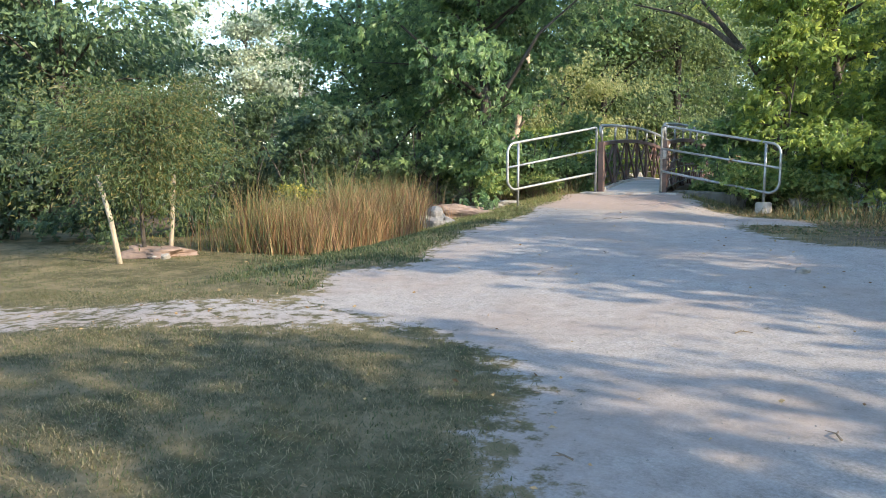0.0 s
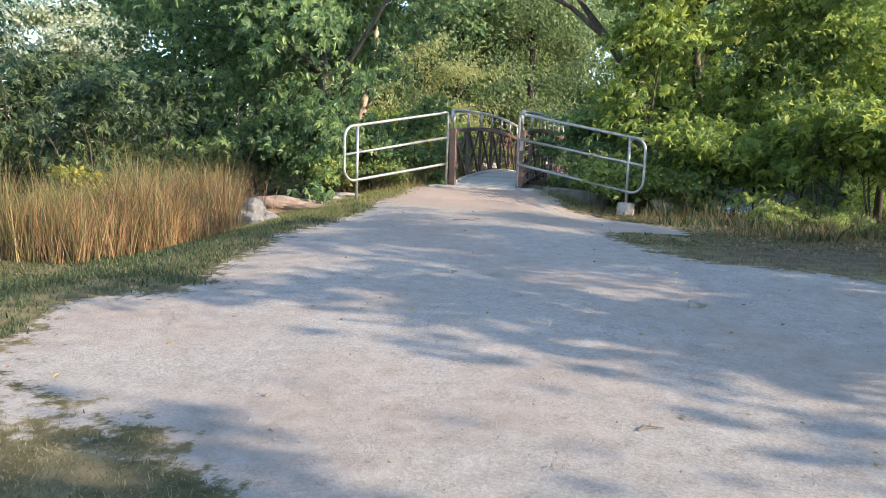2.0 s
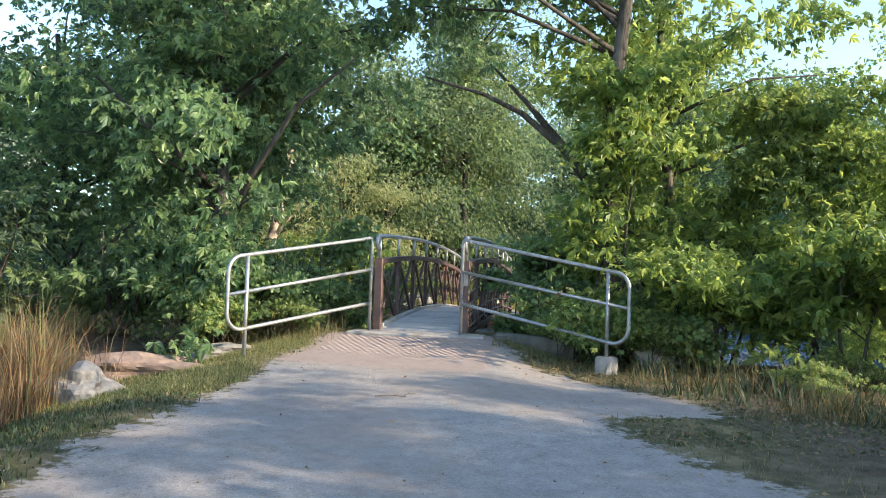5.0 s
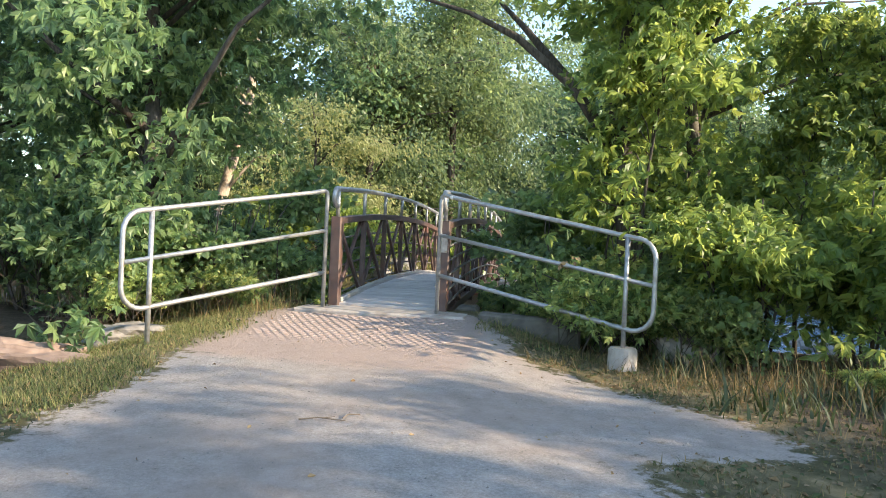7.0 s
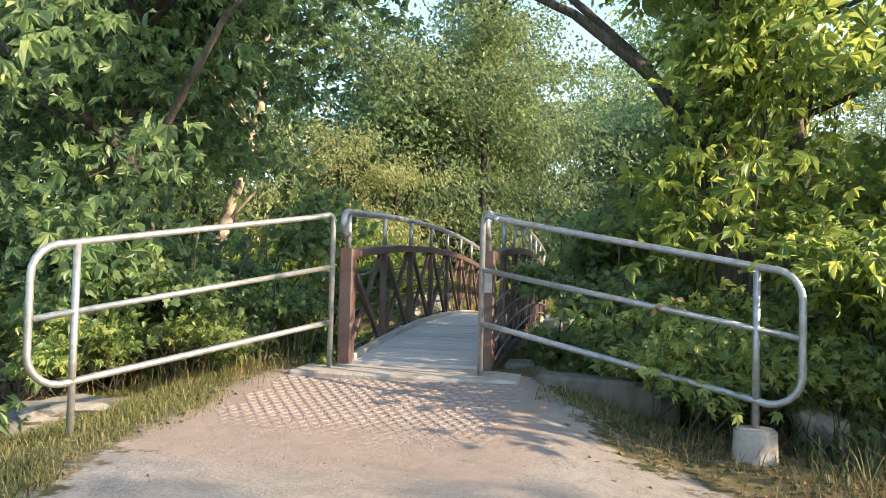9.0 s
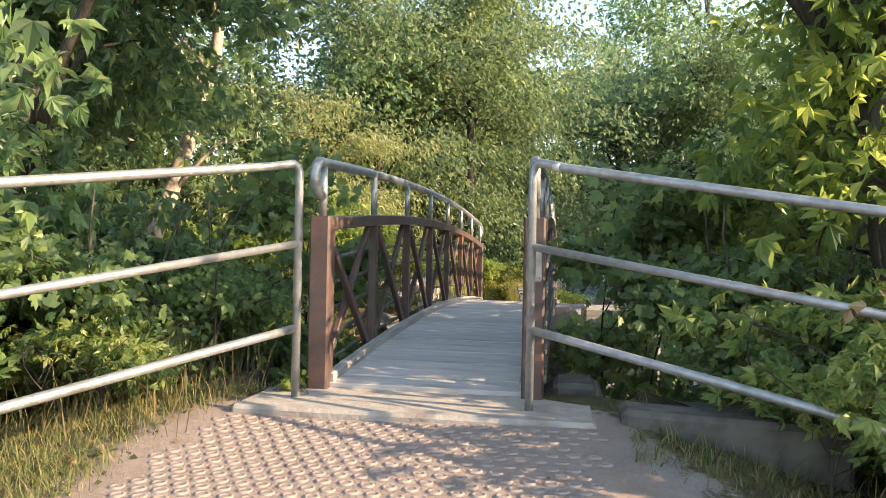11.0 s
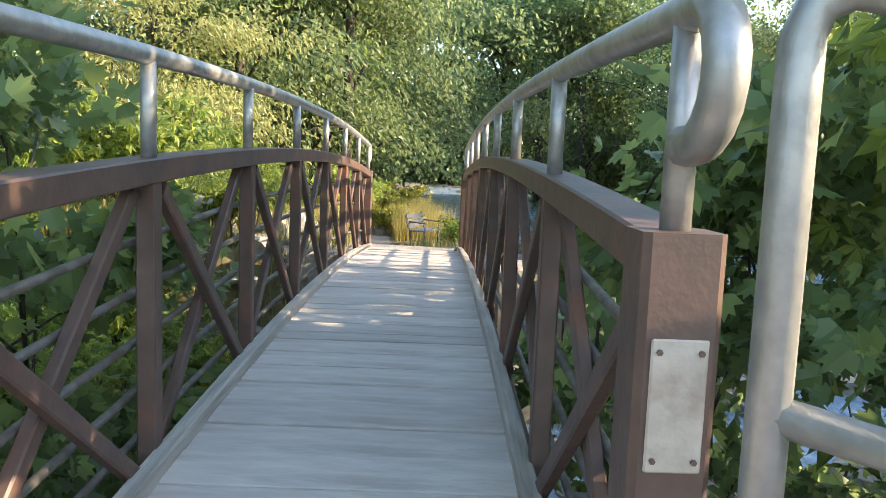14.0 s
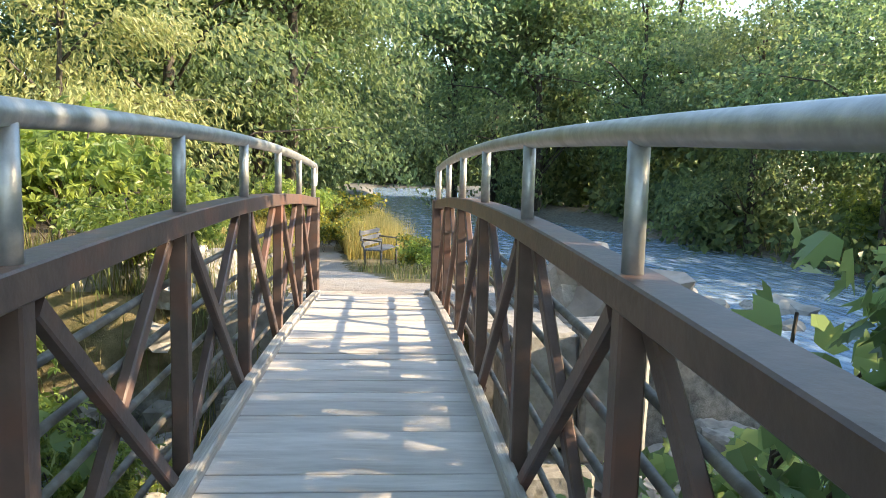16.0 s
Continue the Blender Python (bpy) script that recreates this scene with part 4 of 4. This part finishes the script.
lawn_here = lambda x, y: (1 - smooth(0.1, 0.6, gravel_mask(x, y))) * (0.45 + 0.55 * (wave(x, y, 2.2, 7.0) > -0.1))
p = scatter(130000, -7.5, 3, -15.5, -3.5, lambda x, y: lawn_here(x, y) * (x < 3.2))
blades("lawn_grass", "short dry worn lawn grass in patches", p, rng.uniform(0.01, 0.036, len(p)), 0.003, M_GRASS, 1.4)
near_lawn = scatter(330000, -4.0, 3.0, -15.0, -10.6, lambda x, y: (1 - smooth(0.1, 0.6, gravel_mask(x, y))) * (0.45 + 0.55 * (wave(x, y, 3.4, 9.0) > 0)))
blades("matted_straw", "short matted lawn of green grass and dry straw", near_lawn, rng.uniform(0.006, 0.024, len(near_lawn)), 0.0022, M_STRAWMAT, 2.6)
# this strip's shade is in its blade colour, not cast
p = scatter(42000, -4.2, -0.3, -10.2, -3.0, lambda x, y: lawn_here(x, y) * smooth(-4.2, -2.6, x + 0.5 * (y + 7)))
blades("verge_grass", "short green clover and grass along the path edge, coloured shade-dark", p, rng.uniform(0.015, 0.06, len(p)), 0.006, M_CLOVER_SHADED, 1.0)
p = scatter(70000, -3.2, -0.8, -4.6, 0.0, lambda x, y: lawn_here(x, y))
blades("verge_grass", "green and dry verge grass below the railing", p, rng.beta(1.5, 3, len(p)) * 0.1 + 0.012, 0.002, M_TALL, 1.6)
p = scatter(420, -2.6, -1.0, -1.1, 0.1, lambda x, y: 0.9)
blades("dry_stalks", "dry golden weed stalks under the railing", p, rng.beta(1.5, 3, len(p)) * 0.6, 0.0035, M_DRYWEED, 0.9, "weeds")
p = scatter(22000, 1.0, 8, -7.2, 0.0, lambda x, y: lawn_here(x, y))
blades("verge_grass", "dry tufted grass and weeds on the bank", p, rng.beta(1.4, 3.5, len(p)) * 0.24 * (0.4 + 0.6 * smooth(-4.2, -2.2, p[:, 1])) + 0.01, 0.003, M_DRYWEED, 1.3)
p = scatter(30000, -6.5, -2.5, -7.3, -3.4, lambda x, y: smooth(-7.2, -6.6, y - 0.3 * (x + 3)) * smooth(-2.5, -2.9, x) * smooth(-5.4, -4.4, x - 0.25 * (y + 7)) * (0.25 + 0.75 * (wave(x, y, 3.1, 1.0) > -0.2)))
lump = 0.68 + 0.32 * wave(p[:, 0], p[:, 1], 4.0, 2.0)
dry = rng.uniform(0, 1, len(p)) < 0.3 + 0.5 * smooth(-5.0, -3.0, p[:, 0])
blades("reed_bed", "tall dry orange-brown reeds at the lawn's edge", p[dry], rng.beta(2, 1.6, dry.sum()) * 1.2 * lump[dry] + 0.15, 0.0045, M_REED, 0.95, "reeds")
blades("reed_bed", "tall green and straw-coloured reeds", p[~dry], rng.beta(2, 1.6, (~dry).sum()) * 1.45 * lump[~dry] + 0.15, 0.0045, M_REEDGREEN, 0.8, "reeds")
p = scatter(22000, -4.0, 0.8, 17.0, 28, lambda x, y: (gravel_mask(x, y) < 0.1) * smooth(1.2, 0.4, x + 0.1 * (y - 18)) * (np.hypot(x - 0.1, y - 17.6) > 1.3))
blades("tall_grass", "tall straw-yellow grass on the far bank", p, rng.uniform(0.4, 1.1, len(p)), 0.008, M_STRAW, 0.35)
p = scatter(9000, 11.5, 15.5, 2, 32, lambda x, y: (height(x, y) > WATER_Z + 0.1) * 0.9)
blades("tall_grass", "bright green grass along the far river bank", p, rng.uniform(0.2, 0.6, len(p)), 0.014, M_TALL, 0.5)
p = scatter(11000, -6, 3.0, 8.8, 18, lambda x, y: (gravel_mask(x, y) < 0.1) * 0.8)
blades("verge_grass", "green grass beside the far path", p, rng.uniform(0.06, 0.25, len(p)), 0.005, M_TALL, 0.5)
p = scatter(30000, -7, -0.9, 0.6, 9.5, lambda x, y: 0.7 * (wave(x, y, 1.7, 2.0) > -0.2))
blades("channel_weeds", "green weeds between the stones of the side channel", p, rng.uniform(0.1, 0.55, len(p)), 0.006, M_TALL, 0.5, "weeds")

p = scatter(4200, 2.9, 8, -4.2, -0.6, lambda x, y: lawn_here(x, y) * (wave(x, y, 2.0, 5.0) > -0.1))
blades("dry_weeds", "straggling dry weeds beside the footing", p, rng.beta(1.6, 3.2, len(p)) * 0.6, 0.004, M_DRYWEED, 1.1, "weeds")
p = scatter(6000, 2.9, 8, -4.2, -0.6, lambda x, y: lawn_here(x, y) * (wave(x, y, 2.7, 1.0) > 0.0))
blades("green_weeds", "low green leafy weeds among dry stalks", p, rng.beta(1.6, 3.0, len(p)) * 0.4, 0.011, M_CLOVER_SHADED, 1.1, "weeds")
for i in range(9):
    plant(ash_bush, random.uniform(3.1, 7.5), random.uniform(-3.3, -1.1), random.uniform(0.25, 0.5), random.uniform(0, 360), label="small leafy green weed on the dry bank")
p = scatter(1500, 1.15, 2.7, -1.2, -0.52, lambda x, y: 0.1 + 0.8 * (wave(x, y, 4.0, 3.0) > 0))
blades("verge_grass", "green and dry weeds before the low wall", p, rng.beta(1.5, 3.5, len(p)) * 0.16, 0.004, M_TALL, 1.3)
p = scatter(16000, -6.5, -1.5, 3.0, 13.5, lambda x, y: (gravel_mask(x, y) < 0.1) * (0.3 + 0.7 * (wave(x, y, 1.6, 8.0) > -0.2)))
blades("channel_weeds", "tall green weeds along the channel bank", p, rng.beta(2, 2.5, len(p)) * 0.9, 0.007, M_TALL, 0.5, "weeds")
golden = tree("goldenrod", "clump of yellow-flowering goldenrod", 1.1, 0.1, 0.5, 60, 40, 0.07, M_FLOWER, trunk_r=0.01, seed=71, spread=0.12, stems=5)
move(golden, -2.4, 19.5)
for x, y, s, a in ((-1.9, 22, 1.5, 30), (-0.9, 23.5, 1.3, 90), (-3.0, 21, 1.4, 150), (-2.3, 24.5, 1.8, 200), (-1.3, 20.6, 1.1, 250), (-0.3, 21, 0.9, 10), (-1.2, 26, 1.6, 220), (1.0, 16.2, 0.95, 60), (-1.75, 4.6, 0.75, 80), (-2.0, 6.0, 0.7, 120), (-4.9, -4.6, 1.0, 40)):
    plant(golden, x, y, s, a)

# ---- stones ----
def stone(name, label, x, y, sx, sy, sz, seed, mat=M_ROCK, turn=0, lift=-0.06, z=None):
    ob = part(name, boulder(seed, sx, sy, sz), mat, smooth=False)
    ob.matrix_basis = pose(x, y, (float(height(x, y)) if z is None else z) + lift, 0, 0, turn)
    return tagged(ob, label, "rock")


stone("boulder", "pale grey boulder in the grass edge", -2.7, -3.95, 0.45, 0.36, 0.34, 1)
stone("flagstone", "flat reddish stone slab beside the railing", -2.75, -2.7, 0.75, 0.42, 0.26, 2, M_ROCK_RED, 20)
stone("boulder", "flat pale stone slab in the verge", -2.2, -1.6, 0.5, 0.4, 0.16, 3, turn=40)
stone("boulder", "pale boulder behind the concrete footing", 3.35, -0.7, 0.36, 0.3, 0.3, 4)
stone("flat_stone", "pale flat stone at the foot of the stakes", -4.65, -8.35, 0.13, 0.1, 0.07, 5, turn=20, lift=-0.01)
stone("earth_mound", "low mound of reddish earth round the young tree", -5.0, -8.1, 0.5, 0.4, 0.13, 6, M_ROCK_RED, lift=-0.02)
stone("stone", "small grey stone lying on the gravel", 3.25, -8.05, 0.07, 0.05, 0.05, 7, lift=-0.01)
for i, (x, y, sx, sy, sz) in enumerate(((1.55, 1.9, 0.38, 0.35, 0.7), (2.4, 2.6, 0.5, 0.4, 0.5), (1.6, 3.2, 0.35, 0.4, 0.5), (2.2, 4.4, 0.6, 0.45, 0.5), (1.5, 5.4, 0.4, 0.35, 0.45), (2.6, 6.6, 0.6, 0.5, 0.6), (1.4, 7.7, 0.4, 0.45, 0.7), (2.3, 8.6, 0.5, 0.5, 0.6), (3.6, 7.6, 0.6, 0.4, 0.45), (-1.5, 3.4, 0.4, 0.3, 0.4), (-1.9, 4.9, 0.5, 0.4, 0.4), (-1.4, 6.3, 0.4, 0.4, 0.45), (-2.2, 7.6, 0.5, 0.4, 0.5), (-1.3, 8.2, 0.35, 0.3, 0.5), (4.8, 9.5, 0.5, 0.4, 0.4), (6.2, 12.5, 0.7, 0.4, 0.4), (5.5, 15.5, 0.5, 0.3, 0.35), (8.2, 16, 0.6, 0.35, 0.35), (0.2, 4.2, 0.4, 0.4, 0.35), (-0.4, 6.0, 0.4, 0.3, 0.35), (2.0, 10.6, 0.35, 0.25, 0.22), (2.3, 11.6, 0.4, 0.3, 0.25), (-1.9, 9.6, 0.4, 0.35, 0.4), (-2.5, 10.2, 0.5, 0.4, 0.5), (-2.0, 11.0, 0.4, 0.4, 0.35), (-3.0, 9.4, 0.5, 0.45, 0.6), (-2.9, 11.4, 0.55, 0.4, 0.5))):
    stone("boulder", "grey river boulder among stones of the channel", x, y, sx, sy, sz, 20 + i, turn=37 * i)
for x0, x1, y0, y1, z0, z1, turn in ((1.28, 2.9, 0.48, 0.92, -0.9, 0.5, 0), (0.78, 1.14, 0.12, 0.85, -0.9, 0.52, 2), (0.8, 1.12, 0.88, 1.7, -0.9, 0.5, -2), (1.12, 1.68, 6.65, 7.4, -0.25, 0.74, 3), (1.72, 2.25, 6.45, 7.2, -0.3, 0.77, -6), (1.05, 1.75, 6.3, 7.4, -1.1, -0.3, 2), (1.0, 1.75, 7.6, 8.6, -0.9, 0.6, 3), (1.8, 2.5, 7.5, 8.4, -0.9, 0.5, -4), (-1.6, -0.8, 8.5, 9.2, -0.6, 0.6, 5)):
    cx, cy = (x0 + x1) / 2, (y0 + y1) / 2
    bm = block(x0 - cx, x1 - cx, y0 - cy, y1 - cy, z0, z1, 0.035)
    bmesh.ops.subdivide_edges(bm, edges=bm.edges[:], cuts=3, use_grid_fill=True)
    for v in bm.verts:
        v.co += 0.03 * noise.noise_vector(v.co * 2.3 + Vector((cx, cy, 0)))
    ob = part("stone_block", bm, M_ROCK)
    ob.matrix_basis = pose(cx, cy, 0, 0, 0, turn)
    tagged(ob, "square-cut stone block of the bridge abutment", "stone block", "abutment blocks")

small = [part("river_stone", boulder(60 + i, 0.2, 0.15, 0.16, 0.3, 2), M_ROCK) for i in range(4)]
for i, ob in enumerate(small):
    ob.matrix_basis = pose(1.2 + 0.5 * i, 2.2 + i, float(height(1.2 + 0.5 * i, 2.2 + i)) - 0.04)
    tagged(ob, "rounded grey stone in the side channel", "rock", "channel stones")
for i in range(90):
    x, y = random.choice((-1, 1)) * random.uniform(0.2, 3.6), random.uniform(1.4, 9.0)
    ob = copy_thing(small[i % 4], pose(0, 0, 0))
    s = random.uniform(0.6, 1.7)
    ob.matrix_basis = pose(x, y, float(height(x, y)) - 0.04, 0, 0, random.uniform(0, 360)) @ Matrix.Diagonal((s, s, s, 1))

for i in range(70):
    x, y = random.uniform(2.2, 9.0), random.uniform(3.0, 18.0)
    ob = copy_thing(small[i % 4], pose(0, 0, 0))
    s = random.uniform(1.0, 3.4)
    ob.matrix_basis = pose(x, y, max(float(height(x, y)), WATER_Z - 0.14) - 0.05 * s, 0, 0, random.uniform(0, 360)) @ Matrix.Diagonal((s, s, s, 1))
    tagged(ob, "pale rounded stone breaking the river surface", "rock", "river stones")

# ---- the bench beyond the bridge ----
bench = empty("park_bench", pose(0.22, 17.6, float(height(0.22, 17.6)), 0, 0, 70), "grey slatted park bench beside the far path", "bench")
for i in range(4):
    part("seat_slat", block(-0.6, 0.6, 0.02 + 0.11 * i, 0.11 + 0.11 * i, 0.42, 0.455, 0.005), M_BENCH, bench)
for i in range(3):
    part("back_slat", beam([(-0.6, 0.47 + 0.03 * i, 0.55 + 0.12 * i), (0.6, 0.47 + 0.03 * i, 0.55 + 0.12 * i)], 0.03, 0.09), M_BENCH, bench)
for x in (-0.5, 0.5):
    part("leg", tube([(x, 0.05, -0.05), (x, 0.05, 0.42)], 0.025, 8), M_ROD, bench, smooth=True)
    part("back_leg", tube([(x, 0.42, -0.05), (x, 0.45, 0.42), (x, 0.56, 0.86)], 0.025, 8), M_ROD, bench, smooth=True)
    part("arm_rest", tube([(x, 0.05, 0.42), (x, 0.05, 0.63), (x, 0.5, 0.66)], 0.02, 8), M_ROD, bench, smooth=True)

# ---- litter on the path ----
p = scatter(7000, -1.2, 8, -14.5, -0.8, lambda x, y: (gravel_mask(x, y) > 0.7) * 0.9)
verts, faces = [], []
for x, y, z in p:
    s = random.choice((0.004, 0.005, 0.006, 0.006, 0.008, 0.012))
    a, k = random.uniform(0, 6.3), len(verts)
    ca, sa = math.cos(a) * s, math.sin(a) * s
    verts += [(x + ca, y + sa, z), (x - sa, y + ca * 0.7, z), (x - ca, y - sa, z), (x + sa, y - ca * 0.7, z), (x + 0.2 * s, y, z + 0.7 * s + 0.004)]
    faces += [(k + i, k + (i + 1) % 4, k + 4) for i in range(4)]
tagged(new("pebbles", mesh_from("pebbles", verts, faces, M_ROCK)), "small loose grey pebbles on the gravel", "pebbles", kind="stuff")
p = scatter(1100, -4, 6, -14, -1.0, lambda x, y: 0.25 + 0.75 * (np.abs(gravel_mask(x, y) - 0.5) < 0.45))
v, t = kite_leaves(p + np.array([0, 0, 0.012]), np.stack([rng.normal(size=len(p)), rng.normal(size=len(p)), rng.normal(size=len(p)) * 0.15], 1), rng.uniform(0.02, 0.045, len(p)), 0.3)
p2 = scatter(16000, 1.1, 7.5, -5.2, -0.5, lambda x, y: lawn_here(x, y))
v2, t2 = kite_leaves(p2 + np.array([0, 0, 0.01]), np.stack([rng.normal(size=len(p2)), rng.normal(size=len(p2)), rng.normal(size=len(p2)) * 0.35], 1), rng.uniform(0.02, 0.06, len(p2)), 0.32)
tagged(new("leaf_litter", mesh_from("leaf_litter", v2, t2, M_LITTER)), "dry leaves and low green weeds on the bank", "leaves", kind="stuff")
p2 = scatter(9000, -3.3, -0.8, -5.0, 0.0, lambda x, y: lawn_here(x, y))
v2, t2 = kite_leaves(p2 + np.array([0, 0, 0.012]), np.stack([rng.normal(size=len(p2)), rng.normal(size=len(p2)), np.abs(rng.normal(size=len(p2))) * 0.5], 1), rng.uniform(0.015, 0.045, len(p2)), 0.34)
tagged(new("ground_leaves", mesh_from("ground_leaves", v2, t2, M_LITTER)), "low clover and dry leaves in the verge", "leaves", kind="stuff")
tagged(new("fallen_leaves", mesh_from("fallen_leaves", v, t, M_DRYLEAF)), "dry brown leaves fallen along the path edge", "leaves", kind="stuff")
for x, y, a, s in ((0.6, -4.3, 10, 0.28), (0.75, -4.2, 60, 0.14), (2.9, -10.4, 30, 0.12), (3.4, -12.2, 100, 0.1), (2.4, -12.9, 160, 0.09), (4.1, -11.2, 20, 0.1), (1.3, -7.6, 80, 0.08)):
    z = float(height(x, y))
    bm = tube([(-s / 2, 0, 0), (-s * 0.1, 0.012, 0.012), (s / 2, -0.008, 0.004)], 0.005, 5, None, 0.003)
    tube([(0, 0.008, 0.01), (s * 0.25, 0.05, 0.012)], 0.003, 4, bm, 0.002)
    ob = part("twig", bm, M_TWIG)
    ob.matrix_basis = pose(x, y, z + 0.006, 0, 0, a)
    tagged(ob, "dead brown twig lying on the gravel", "twig", "twigs")

# ---- small growth by the railings ----
sprout = tree("weed_sprout", "small bright green weed at the foot of the post", 0.22, 0.02, 0.13, 8, 5, 0.07, M_BRIGHT, trunk_r=0.006, seed=81, spread=0.05, lobed=True, stems=3)
sprout.matrix_basis = pose(-0.81, -0.15, 0.642) @ Matrix.Diagonal((0.5, 0.5, 0.5, 1))
bm = bmesh.new()
g = random.Random(4)
for i in range(70):
    a, rad = g.uniform(0, 6.3), g.uniform(0, 0.5)
    p0 = Vector((rad * math.cos(a), rad * 0.6 * math.sin(a), g.uniform(0, 0.12)))
    d = Vector((g.uniform(-1, 1), g.uniform(-0.6, 0.6), g.uniform(0.15, 1.0))).normalized() * g.uniform(0.3, 0.75)
    tube([p0, p0 + d * 0.5 + Vector((0, 0, 0.05)), p0 + d], 0.006, 4, bm, 0.002)
ob = tagged(part("dead_brush", bm, M_TWIG), "tangle of dead brown twigs under the bushes", "brush")
ob.matrix_basis = pose(-3.3, -0.9, float(height(-3.3, -0.9)))
copy_thing(ob, pose(-2.0, 0.15, float(height(-2.0, 0.15)), 0, 0, 70))
pos = np.array([[g.uniform(-0.09, 0.09), g.uniform(-0.03, 0.03), g.uniform(-0.05, 0.06)] for i in range(14)])
v, t = kite_leaves(pos, rng.normal(size=pos.shape) - np.array([0, 0, 0.6]), rng.uniform(0.05, 0.09, len(pos)), 0.34)
ob = tagged(new("dead_leaf_cluster", mesh_from("dead_leaf_cluster", v, t, M_DRYLEAF)), "withered orange-brown leaves caught on the middle bar", "leaves")
ob.matrix_basis = pose(2.06, -1.1, 1.31, 0, 0, -27)
